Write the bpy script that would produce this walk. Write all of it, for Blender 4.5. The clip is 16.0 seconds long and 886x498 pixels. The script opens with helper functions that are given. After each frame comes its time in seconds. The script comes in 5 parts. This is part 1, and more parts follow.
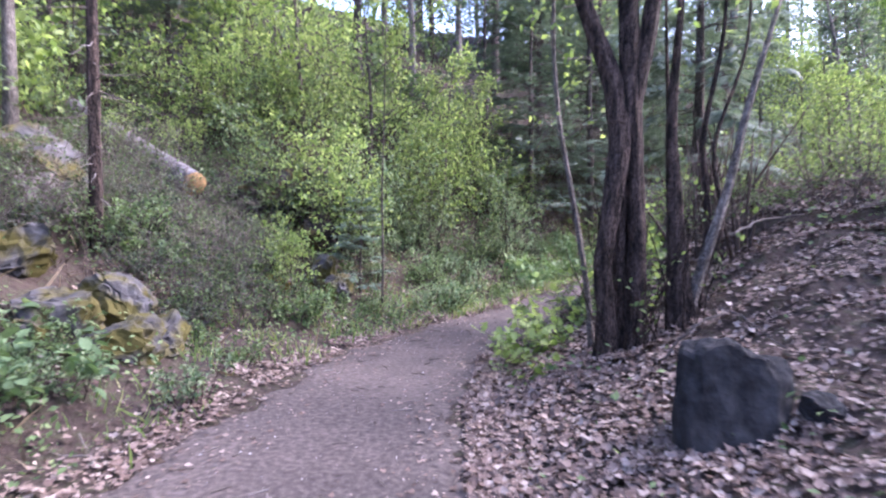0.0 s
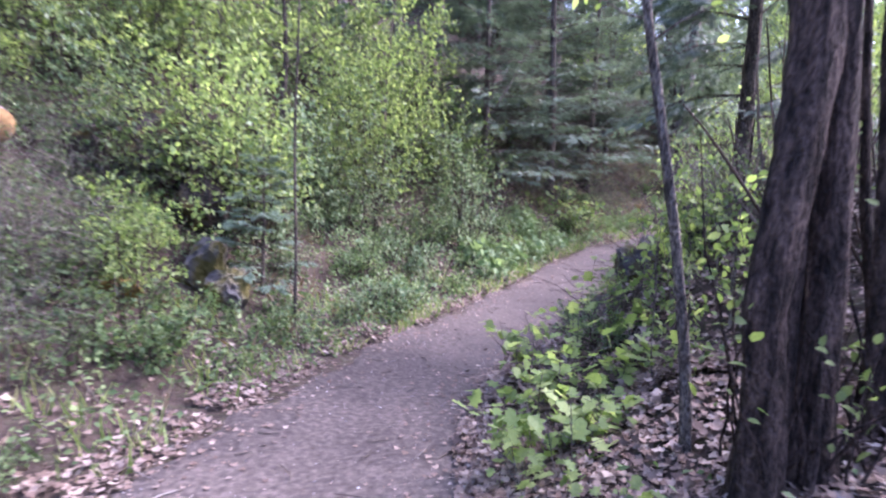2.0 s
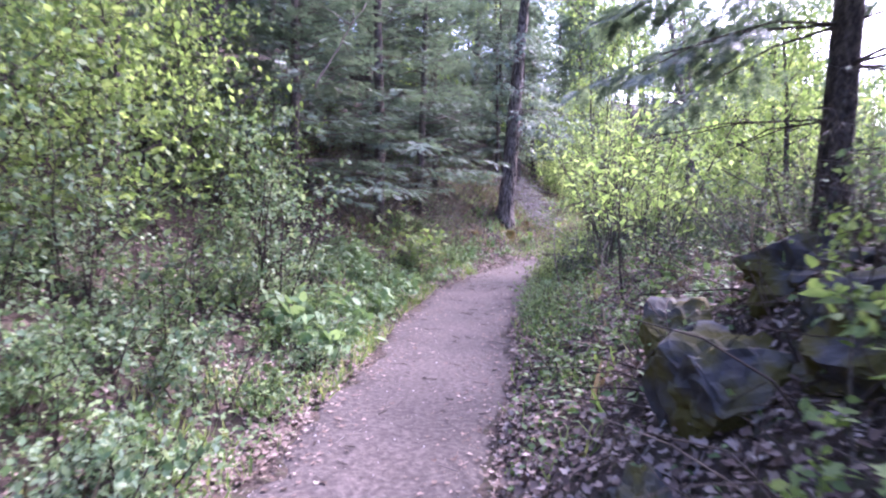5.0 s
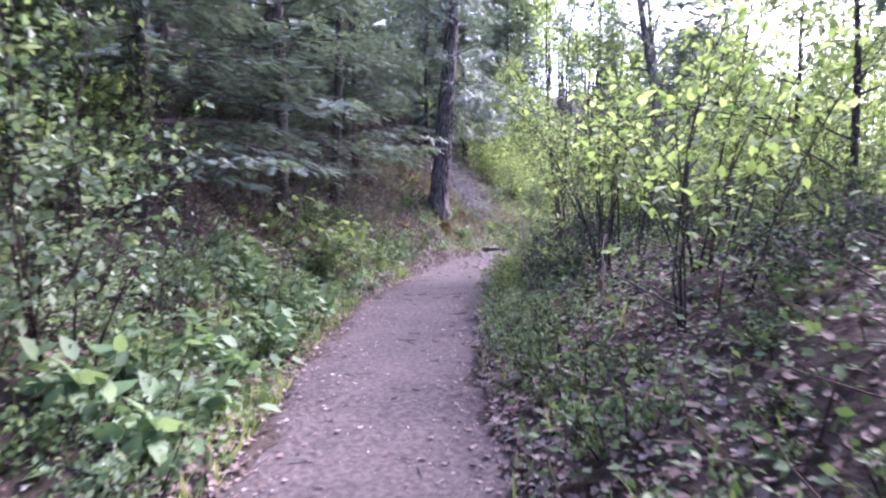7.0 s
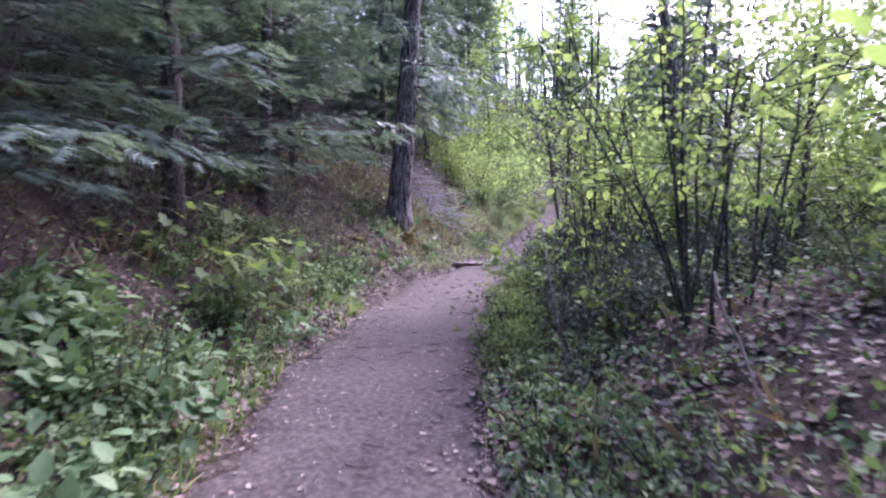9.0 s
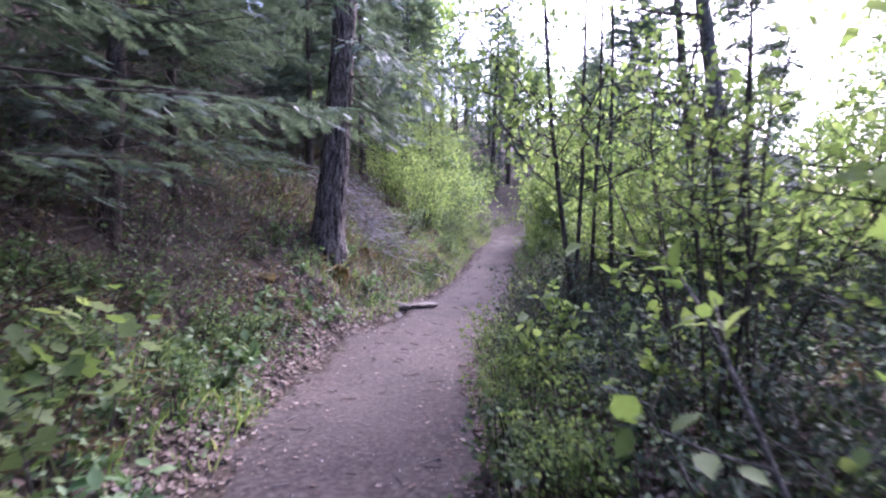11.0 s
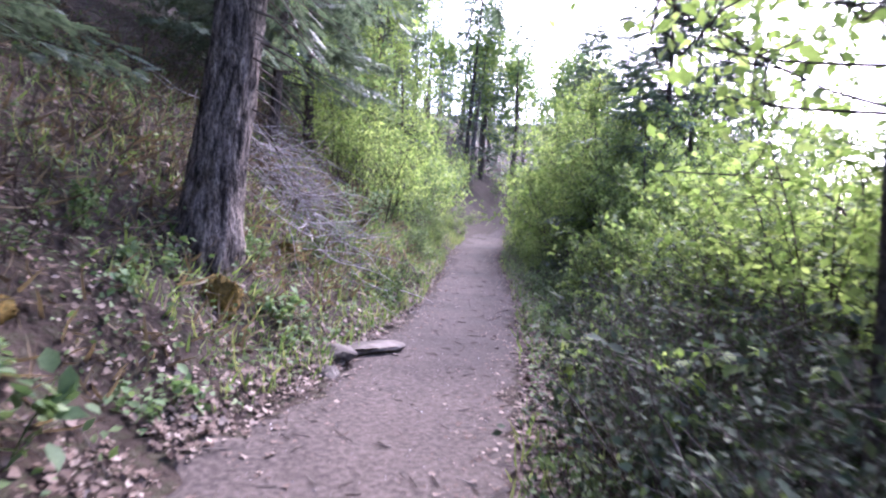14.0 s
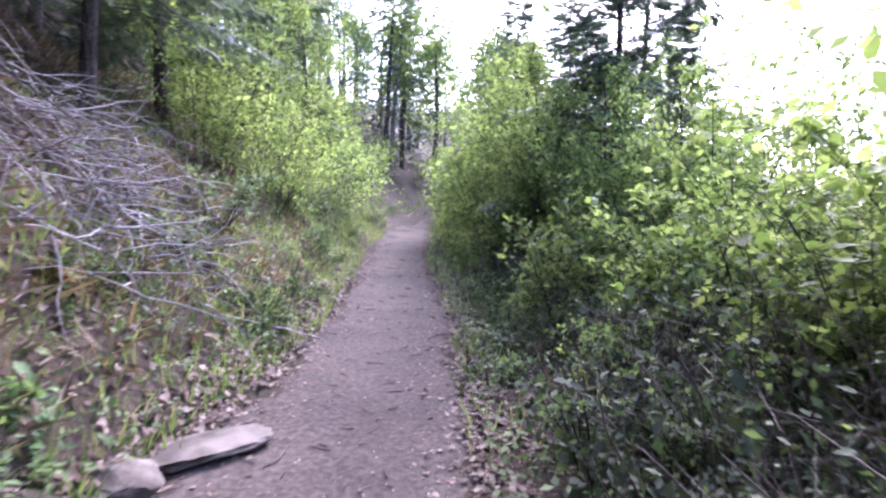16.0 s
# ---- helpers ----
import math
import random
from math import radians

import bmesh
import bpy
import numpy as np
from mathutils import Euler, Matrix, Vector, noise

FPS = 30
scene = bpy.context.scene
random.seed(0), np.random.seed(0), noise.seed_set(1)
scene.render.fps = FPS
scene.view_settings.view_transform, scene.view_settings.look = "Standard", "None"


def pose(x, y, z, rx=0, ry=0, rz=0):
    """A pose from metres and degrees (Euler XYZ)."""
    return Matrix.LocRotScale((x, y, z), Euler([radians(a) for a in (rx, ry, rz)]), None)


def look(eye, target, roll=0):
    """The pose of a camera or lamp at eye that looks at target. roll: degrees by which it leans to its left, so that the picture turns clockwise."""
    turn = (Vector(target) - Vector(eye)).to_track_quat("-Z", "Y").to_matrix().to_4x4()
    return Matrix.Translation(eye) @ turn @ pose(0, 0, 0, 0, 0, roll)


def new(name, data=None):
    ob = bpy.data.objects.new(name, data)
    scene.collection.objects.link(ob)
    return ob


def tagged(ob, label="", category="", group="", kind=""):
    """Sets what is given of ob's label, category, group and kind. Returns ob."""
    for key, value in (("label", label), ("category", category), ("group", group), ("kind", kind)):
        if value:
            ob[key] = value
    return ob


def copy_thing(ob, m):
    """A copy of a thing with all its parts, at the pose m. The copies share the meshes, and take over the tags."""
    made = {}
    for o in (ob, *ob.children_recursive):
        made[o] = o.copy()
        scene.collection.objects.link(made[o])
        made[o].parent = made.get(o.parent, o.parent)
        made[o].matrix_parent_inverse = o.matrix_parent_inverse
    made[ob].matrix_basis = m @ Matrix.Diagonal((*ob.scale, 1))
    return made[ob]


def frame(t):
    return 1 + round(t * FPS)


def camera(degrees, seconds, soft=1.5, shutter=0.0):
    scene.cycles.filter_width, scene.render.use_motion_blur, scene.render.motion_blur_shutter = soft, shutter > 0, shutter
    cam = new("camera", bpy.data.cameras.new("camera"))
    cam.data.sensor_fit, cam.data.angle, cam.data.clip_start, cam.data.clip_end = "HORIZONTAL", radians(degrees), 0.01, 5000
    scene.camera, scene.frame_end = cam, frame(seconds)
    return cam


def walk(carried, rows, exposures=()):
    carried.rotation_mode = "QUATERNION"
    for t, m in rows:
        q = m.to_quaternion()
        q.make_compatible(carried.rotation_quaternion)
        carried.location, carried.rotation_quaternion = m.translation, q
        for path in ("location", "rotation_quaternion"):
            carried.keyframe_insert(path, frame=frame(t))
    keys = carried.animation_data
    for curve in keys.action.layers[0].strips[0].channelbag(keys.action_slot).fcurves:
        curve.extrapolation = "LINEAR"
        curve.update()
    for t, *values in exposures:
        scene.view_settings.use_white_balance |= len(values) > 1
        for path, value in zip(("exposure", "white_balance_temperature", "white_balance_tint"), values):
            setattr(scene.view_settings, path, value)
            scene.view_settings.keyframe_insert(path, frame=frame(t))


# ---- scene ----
import collections

cam = camera(75.2, 16.0, soft=2.2, shutter=0.5)
PATH = [
    (0.0, pose(0.00, 0.00, 1.500, 87.0, -0.0, 0.0)),
    (0.5, pose(-0.06, 0.74, 1.531, 85.8, -0.3, 0.0)),
    (1.0, pose(-0.09, 1.42, 1.577, 86.2, -0.6, -3.8)),
    (1.5, pose(-0.05, 2.14, 1.577, 85.4, -0.4, -4.0)),
    (2.0, pose(-0.14, 2.78, 1.537, 83.9, -1.4, -6.9)),
    (2.5, pose(-0.11, 3.46, 1.489, 80.8, -1.4, -9.6)),
    (3.0, pose(-0.09, 4.13, 1.511, 83.2, -3.0, -12.0)),
    (3.5, pose(-0.03, 4.77, 1.521, 84.6, -1.0, -18.4)),
    (4.0, pose(0.11, 5.41, 1.507, 82.7, -0.3, -19.8)),
    (4.5, pose(0.20, 6.01, 1.519, 87.0, -0.7, -24.3)),
    (5.3, pose(0.47, 7.03, 1.471, 86.6, -0.6, -27.8)),
    (6.2, pose(0.96, 8.11, 1.424, 86.4, -0.5, -32.0)),
    (7.0, pose(1.47, 9.02, 1.415, 86.3, -0.4, -34.9)),
    (7.5, pose(1.84, 9.59, 1.433, 87.4, 0.2, -35.3)),
    (8.0, pose(2.18, 10.19, 1.451, 86.1, 0.4, -33.9)),
    (8.5, pose(2.52, 10.71, 1.487, 86.3, 0.0, -37.3)),
    (9.3, pose(3.09, 11.63, 1.530, 86.9, -0.2, -40.0)),
    (10.2, pose(3.84, 12.72, 1.600, 88.0, -0.4, -43.8)),
    (11.0, pose(4.53, 13.59, 1.644, 88.8, -0.6, -46.1)),
    (11.5, pose(5.01, 14.11, 1.646, 90.4, -1.2, -43.4)),
    (12.0, pose(5.43, 14.61, 1.649, 89.3, -3.7, -46.1)),
    (12.5, pose(5.96, 15.13, 1.622, 89.2, -3.5, -47.0)),
    (13.0, pose(6.45, 15.66, 1.616, 90.5, -3.5, -48.3)),
    (13.5, pose(6.93, 16.12, 1.598, 88.5, -3.8, -50.7)),
    (14.0, pose(7.46, 16.62, 1.648, 88.5, -4.2, -49.8)),
    (14.5, pose(7.92, 17.05, 1.700, 88.3, -4.0, -53.6)),
    (15.0, pose(8.44, 17.40, 1.752, 89.2, -3.7, -53.9)),
    (15.5, pose(8.97, 17.74, 1.755, 87.3, -3.2, -55.2)),
    (16.0, pose(9.50, 18.05, 1.738, 87.9, -1.9, -57.3)),
]
walk(cam, PATH, [(0.0, 2.78, 5450, 32), (3.0, 3.1, 5350, 41), (4.7, 3.15, 5300, 44), (7.0, 2.92, 5300, 44), (10.9, 2.45, 5300, 39), (12.2, 2.55, 5350, 36), (16.0, 2.8, 5350, 35)])

# ---- world and sun ----
SUN_ELEVATION, SUN_AZIMUTH = radians(44), radians(78)  # azimuth from +y towards +x
world = bpy.data.worlds.new("world")
scene.world = world
world.use_nodes = True
sky = world.node_tree.nodes.new("ShaderNodeTexSky")
sky.sky_type, sky.sun_disc = "NISHITA", False
sky.sun_elevation, sky.sun_rotation = SUN_ELEVATION, SUN_AZIMUTH
sky.air_density, sky.dust_density, sky.ozone_density = 1.0, 4.0, 1.0
world.node_tree.nodes["Background"].inputs["Strength"].default_value = 0.15
world.node_tree.links.new(sky.outputs["Color"], world.node_tree.nodes["Background"].inputs["Color"])
sun_data = bpy.data.lights.new("sun", "SUN")
sun_data.energy, sun_data.angle, sun_data.color = 1.3, radians(24), (1.0, 0.95, 0.87)
sun = new("sun", sun_data)
sun_way = Vector((math.sin(SUN_AZIMUTH) * math.cos(SUN_ELEVATION), math.cos(SUN_AZIMUTH) * math.cos(SUN_ELEVATION), math.sin(SUN_ELEVATION)))
sun.matrix_world = look(sun_way * 60, (0, 0, 0))


# ---- materials ----
def shader(name):
    m = bpy.data.materials.new(name)
    m.use_nodes = True
    return m, m.node_tree.nodes, m.node_tree.links, m.node_tree.nodes["Principled BSDF"]


def ramp_node(nodes, stops):
    r = nodes.new("ShaderNodeValToRGB")
    e = r.color_ramp.elements
    while len(e) < len(stops):
        e.new(0.5)
    for el, (p, c) in zip(e, stops):
        el.position, el.color = p, (*c, 1)
    return r


def noise_node(nodes, links, scale, detail=4, coord="Object", stretch=None):
    n = nodes.new("ShaderNodeTexNoise")
    n.inputs["Scale"].default_value, n.inputs["Detail"].default_value = scale, detail
    c = nodes.new("ShaderNodeTexCoord")
    if stretch:
        mp = nodes.new("ShaderNodeMapping")
        mp.inputs["Scale"].default_value = stretch
        links.new(c.outputs[coord], mp.inputs["Vector"])
        links.new(mp.outputs["Vector"], n.inputs["Vector"])
    else:
        links.new(c.outputs[coord], n.inputs["Vector"])
    return n


def mix_node(nodes, links, fac, a, b, blend="MIX"):
    m = nodes.new("ShaderNodeMix")
    m.data_type, m.blend_type = "RGBA", blend
    for socket, v in ((m.inputs["Factor"], fac), (m.inputs["A"], a), (m.inputs["B"], b)):
        if hasattr(v, "is_output"):
            links.new(v, socket)
        elif isinstance(v, (int, float)):
            socket.default_value = v
        else:
            socket.default_value = (*v, 1)
    return m.outputs["Result"]


def bump_node(nodes, links, height, strength, distance, target):
    b = nodes.new("ShaderNodeBump")
    b.inputs["Strength"].default_value, b.inputs["Distance"].default_value = strength, distance
    links.new(height, b.inputs["Height"])
    links.new(b.outputs["Normal"], target)


def leaf_material(name, stops, through_light=0.45, rough=0.6, object_random=0.25):
    """Leaves: each leaf its own tint, each plant its own tint, light shining through."""
    m, nodes, links, p = shader(name)
    geo = nodes.new("ShaderNodeNewGeometry")
    info = nodes.new("ShaderNodeObjectInfo")
    r = ramp_node(nodes, stops)
    links.new(geo.outputs["Random Per Island"], r.inputs["Fac"])
    hue = nodes.new("ShaderNodeHueSaturation")
    v = nodes.new("ShaderNodeMapRange")
    v.inputs["To Min"].default_value, v.inputs["To Max"].default_value = 1 - object_random, 1 + object_random
    links.new(info.outputs["Random"], v.inputs["Value"])
    hue.inputs["Saturation"].default_value = 0.92
    links.new(v.outputs["Result"], hue.inputs["Value"])
    links.new(r.outputs["Color"], hue.inputs["Color"])
    n = noise_node(nodes, links, 60, 2)
    col = mix_node(nodes, links, 0.25, hue.outputs["Color"], n.outputs["Fac"], "OVERLAY")
    links.new(col, p.inputs["Base Color"])
    p.inputs["Roughness"].default_value = rough
    p.inputs["Specular IOR Level"].default_value = 0.35
    tr = nodes.new("ShaderNodeBsdfTranslucent")
    warm = mix_node(nodes, links, 1.0, col, (1.24, 1.26, 0.86), "MULTIPLY")
    links.new(warm, tr.inputs["Color"])
    mx = nodes.new("ShaderNodeMixShader")
    mx.inputs["Fac"].default_value = through_light
    links.new(p.outputs["BSDF"], mx.inputs[1])
    links.new(tr.outputs["BSDF"], mx.inputs[2])
    links.new(mx.outputs["Shader"], nodes["Material Output"].inputs["Surface"])
    return m


def bark_material(name, dark, light, moss=None, scale=9, stretch=(1, 1, 0.18), bump=0.9, sharp=(0.32, 0.68), cover=(0.5, 0.62)):
    m, nodes, links, p = shader(name)
    a = noise_node(nodes, links, scale, 6, stretch=stretch)
    b = noise_node(nodes, links, 2.2, 3)
    r = ramp_node(nodes, [(sharp[0], dark), (sharp[1], light)])
    links.new(a.outputs["Fac"], r.inputs["Fac"])
    big = ramp_node(nodes, [(0.3, (0.55, 0.55, 0.55)), (0.7, (1.2, 1.2, 1.2))])
    links.new(b.outputs["Fac"], big.inputs["Fac"])
    col = mix_node(nodes, links, 1.0, r.outputs["Color"], big.outputs["Color"], "MULTIPLY")
    if moss:
        c = noise_node(nodes, links, 3.5, 5)
        mr = ramp_node(nodes, [(cover[0], (0, 0, 0)), (cover[1], (1, 1, 1))])
        links.new(c.outputs["Fac"], mr.inputs["Fac"])
        col = mix_node(nodes, links, mr.outputs["Color"], col, moss)
    links.new(col, p.inputs["Base Color"])
    p.inputs["Roughness"].default_value = 0.92
    p.inputs["Specular IOR Level"].default_value = 0.2
    if stretch[2] < 1:
        # lichen-pale flecks and fine cracks
        f = noise_node(nodes, links, scale * 2.6, 5, stretch=(1, 1, 0.45))
        fr = ramp_node(nodes, [(0.35, (0.35, 0.33, 0.32)), (0.5, (1, 1, 1)), (0.66, (1.75, 1.7, 1.6))])
        links.new(f.outputs["Fac"], fr.inputs["Fac"])
        links.new(mix_node(nodes, links, 0.85, col, fr.outputs["Color"], "MULTIPLY"), p.inputs["Base Color"])
        deep = nodes.new("ShaderNodeMath")
        deep.operation = "ADD"
        links.new(a.outputs["Fac"], deep.inputs[0])
        links.new(f.outputs["Fac"], deep.inputs[1])
        bump_node(nodes, links, deep.outputs["Value"], bump, 0.03, p.inputs["Normal"])
    else:
        bump_node(nodes, links, a.outputs["Fac"], bump, 0.03, p.inputs["Normal"])
    return m


def soil_material(name, stops, fine, coarse, bump, distance=0.02):
    m, nodes, links, p = shader(name)
    a = noise_node(nodes, links, fine, 8)
    b = noise_node(nodes, links, coarse, 4)
    r = ramp_node(nodes, stops)
    links.new(a.outputs["Fac"], r.inputs["Fac"])
    big = ramp_node(nodes, [(0.3, (0.72, 0.72, 0.74)), (0.7, (1.18, 1.16, 1.14))])
    links.new(b.outputs["Fac"], big.inputs["Fac"])
    links.new(mix_node(nodes, links, 1.0, r.outputs["Color"], big.outputs["Color"], "MULTIPLY"), p.inputs["Base Color"])
    p.inputs["Roughness"].default_value = 0.95
    p.inputs["Specular IOR Level"].default_value = 0.15
    bump_node(nodes, links, a.outputs["Fac"], bump, distance, p.inputs["Normal"])
    return m


def chip_material(name, stops, rough=0.85):
    """Loose pieces, each with its own tint."""
    m, nodes, links, p = shader(name)
    geo = nodes.new("ShaderNodeNewGeometry")
    r = ramp_node(nodes, stops)
    links.new(geo.outputs["Random Per Island"], r.inputs["Fac"])
    n = noise_node(nodes, links, 45, 3)
    links.new(mix_node(nodes, links, 0.35, r.outputs["Color"], n.outputs["Fac"], "OVERLAY"), p.inputs["Base Color"])
    p.inputs["Roughness"].default_value = rough
    p.inputs["Specular IOR Level"].default_value = 0.25
    return m


M_SOIL = soil_material("forest_soil", [(0.3, (0.026, 0.019, 0.015)), (0.5, (0.058, 0.042, 0.033)), (0.6, (0.045, 0.042, 0.024)), (0.75, (0.095, 0.074, 0.06))], 14, 0.9, 0.9, 0.05)
M_TRAIL = soil_material("trail_dirt", [(0.25, (0.044, 0.035, 0.031)), (0.5, (0.079, 0.064, 0.056)), (0.75, (0.128, 0.106, 0.094))], 22, 0.7, 0.7, 0.02)
M_GREEN = leaf_material("green_leaf", [(0.0, (0.042, 0.075, 0.026)), (0.5, (0.08, 0.125, 0.045)), (1.0, (0.145, 0.195, 0.075))])
M_BRIGHT = leaf_material("spring_leaf", [(0.0, (0.095, 0.15, 0.036)), (0.5, (0.172, 0.245, 0.062)), (1.0, (0.27, 0.34, 0.11))], 0.58)
M_PALE = leaf_material("pale_leaf", [(0.0, (0.06, 0.11, 0.05)), (0.5, (0.12, 0.18, 0.08)), (1.0, (0.24, 0.29, 0.16))], 0.4)
M_BRAMBLE = leaf_material("bramble_leaf", [(0.0, (0.022, 0.034, 0.018)), (0.5, (0.042, 0.062, 0.033)), (1.0, (0.085, 0.108, 0.062))], 0.18, 0.85)
M_HERB = leaf_material("herb_leaf", [(0.0, (0.045, 0.085, 0.025)), (0.5, (0.09, 0.145, 0.045)), (1.0, (0.17, 0.23, 0.08))], 0.4)
M_BROAD = leaf_material("broad_herb_leaf", [(0.0, (0.075, 0.14, 0.05)), (1.0, (0.19, 0.27, 0.11))], 0.35, 0.62)
M_NEEDLE = leaf_material("fir_needle", [(0.0, (0.04, 0.066, 0.046)), (0.6, (0.09, 0.128, 0.09)), (1.0, (0.16, 0.2, 0.15))], 0.36, 0.55, 0.15)
M_NEEDLE_PALE = leaf_material("young_fir_needle", [(0.0, (0.05, 0.09, 0.06)), (1.0, (0.15, 0.21, 0.15))], 0.25, 0.5, 0.15)
M_GRASS = leaf_material("grass_blade", [(0.0, (0.08, 0.145, 0.03)), (0.6, (0.17, 0.245, 0.058)), (1.0, (0.3, 0.3, 0.13))], 0.45)
M_DRYGRASS = leaf_material("dry_grass", [(0.0, (0.09, 0.058, 0.034)), (1.0, (0.25, 0.185, 0.11))], 0.25)
M_LITTER = chip_material("dead_leaf", [(0.0, (0.075, 0.048, 0.036)), (0.35, (0.13, 0.088, 0.068)), (0.75, (0.2, 0.148, 0.118)), (1.0, (0.31, 0.25, 0.205))], 0.75)
M_TWIG = chip_material("dead_twig", [(0.0, (0.05, 0.038, 0.03)), (0.6, (0.1, 0.08, 0.068)), (1.0, (0.2, 0.175, 0.155))])
M_PEBBLE = chip_material("pebble", [(0.0, (0.1, 0.09, 0.09)), (0.7, (0.24, 0.21, 0.2)), (1.0, (0.5, 0.48, 0.46))])
M_BARK = bark_material("maple_bark", (0.014, 0.01, 0.008), (0.088, 0.062, 0.05), scale=26, stretch=(1, 1, 0.2), bump=1.0, sharp=(0.36, 0.66))
M_GREYBARK = bark_material("grey_bark", (0.075, 0.064, 0.055), (0.24, 0.21, 0.185), scale=34, stretch=(1, 1, 0.3), bump=1.0)
M_FIRBARK = bark_material("fir_bark", (0.026, 0.02, 0.017), (0.24, 0.2, 0.175), scale=20, stretch=(1, 1, 0.24), bump=1.0, sharp=(0.36, 0.66))
M_DARKBARK = bark_material("conifer_bark", (0.035, 0.028, 0.024), (0.12, 0.098, 0.083), scale=30, stretch=(1, 1, 0.25))
M_LOGBARK = bark_material("log_bark", (0.06, 0.054, 0.055), (0.2, 0.185, 0.185), scale=9, stretch=(1, 1, 1))
M_CUT = soil_material("cut_wood", [(0.3, (0.13, 0.08, 0.034)), (0.7, (0.22, 0.145, 0.068))], 20, 6, 0.2)
M_ROCK = bark_material("basalt", (0.013, 0.012, 0.012), (0.042, 0.04, 0.039), scale=11, stretch=(1, 1, 1), bump=0.8)
M_MOSSROCK = bark_material("mossy_rock", (0.045, 0.042, 0.04), (0.13, 0.122, 0.12), moss=(0.07, 0.06, 0.016), cover=(0.42, 0.56), scale=6, stretch=(1, 1, 1), bump=0.9)
M_PALEROCK = bark_material("pale_stone", (0.08, 0.066, 0.056), (0.2, 0.172, 0.15), scale=6, stretch=(1, 1, 1), bump=0.6)
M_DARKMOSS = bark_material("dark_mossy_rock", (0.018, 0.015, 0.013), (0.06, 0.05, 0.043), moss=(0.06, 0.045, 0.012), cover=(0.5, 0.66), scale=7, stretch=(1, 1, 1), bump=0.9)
M_MOSS = bark_material("moss_clump", (0.06, 0.046, 0.012), (0.2, 0.13, 0.03), scale=40, stretch=(1, 1, 1), bump=0.9)

# ---- lie of the land ----
TRAIL = np.array([
    (-1.0, -30, -0.4), (-0.95, -6, 0), (-0.9, 0, 0), (-0.85, 3, 0), (-0.72, 4.8, -0.01), (-0.35, 6.4, -0.04), (0.15, 7.7, -0.08),
    (0.98, 9.05, -0.12), (2.18, 10.8, -0.11), (3.4, 12.5, -0.01), (4.35, 13.95, 0.08), (5.5, 15.32, 0.17), (6.7, 16.42, 0.22),
    (7.8, 17.55, 0.25), (9.3, 18.75, 0.3), (11.2, 19.85, 0.35), (13.0, 21.0, 0.43), (14.6, 22.0, 0.52), (17, 23.75, 0.7),
    (21, 26.8, 1.0), (29.5, 32.6, 1.6), (41, 40, 2.8), (90, 60, 6.8)])
SEG = TRAIL[1:, :2] - TRAIL[:-1, :2]
SEGLEN = np.hypot(SEG[:, 0], SEG[:, 1])
STATION = np.concatenate([[0], np.cumsum(SEGLEN)])
HALF_AT = [0, 27, 33, 34.8, 36.5, 38.2, 40, 44, 49, 53, 58, 64, 95, 140]
HALF = [0.8, 0.95, 0.98, 0.9, 0.76, 0.7, 0.73, 0.76, 0.8, 0.84, 0.72, 0.68, 0.7, 0.7]
# height above the trail at these distances from its edge, left bank then right bank, station by station
OUT = [0, 0.5, 1.5, 3, 7, 20, 70, 400]
BANK_AT = [0, 33.5, 35.5, 38, 39.8, 42.0, 45, 50, 56, 84]
LEFT = [(0, .05, .35, 1.1, 3.2, 9, 22, 26), (0, .05, .35, 1.1, 2.9, 9, 24, 30), (0, .05, .4, 1.2, 2.9, 9, 24, 30), (0, .05, .5, 1.4, 3.2, 9, 24, 30), (0, .06, .55, 1.6, 4, 10, 24, 30), (0, .08, .6, 1.7, 4.2, 11, 25, 30),
        (0, .1, .7, 1.9, 4.5, 11, 26, 32), (0, .25, 1.05, 2.4, 5.5, 13, 28, 34), (0, .42, 1.5, 2.8, 5.5, 13, 28, 34), (0, .2, .9, 2.2, 5, 13, 28, 34)]
RIGHT = [(0, .06, .3, .8, 1.9, 2.5, -4, -12), (0, .06, .3, .8, 2.0, 2.4, -4, -12), (0, .1, .5, 1.1, 2.1, 2.4, -4, -12), (0, .15, .85, 1.55, 2.2, 2, -5, -12), (0, .4, 1.4, 2.05, 2.3, 1.5, -6, -12), (0, .36, 1.1, 1.45, 1.6, 1, -6, -12),
         (0, .2, .75, 1.15, 1.35, .5, -7, -14), (0, .12, .45, .7, .6, -1.2, -9, -16), (0, .03, .2, .35, 0, -4, -12, -20), (0, 0, .1, .1, -.4, -4, -12, -20)]


def along(x, y):
    """Station, signed distance from the trail's edge (left below 0) and trail height, for arrays of places."""
    x, y = np.asarray(x, float), np.asarray(y, float)
    best = np.full(x.shape, 1e9)
    st, sd, tz = np.zeros(x.shape), np.zeros(x.shape), np.zeros(x.shape)
    for i in range(len(SEG)):
        ax, ay, az = TRAIL[i]
        k = np.clip(((x - ax) * SEG[i, 0] + (y - ay) * SEG[i, 1]) / SEGLEN[i] ** 2, 0, 1)
        dx, dy = x - ax - k * SEG[i, 0], y - ay - k * SEG[i, 1]
        d = np.hypot(dx, dy)
        near = d < best
        best = np.where(near, d, best)
        side = np.sign(SEG[i, 1] * dx - SEG[i, 0] * dy)
        st = np.where(near, STATION[i] + k * SEGLEN[i], st)
        sd = np.where(near, d * np.where(side == 0, 1, side), sd)
        tz = np.where(near, az + k * (TRAIL[i + 1, 2] - az), tz)
    return st, sd, tz


def wave(x, y, f, ph):
    return np.sin(x * f + 1.7 * np.sin(y * f * 0.7 + ph)) * np.cos(y * f * 1.1 + 1.3 * np.sin(x * f * 0.8 - ph))


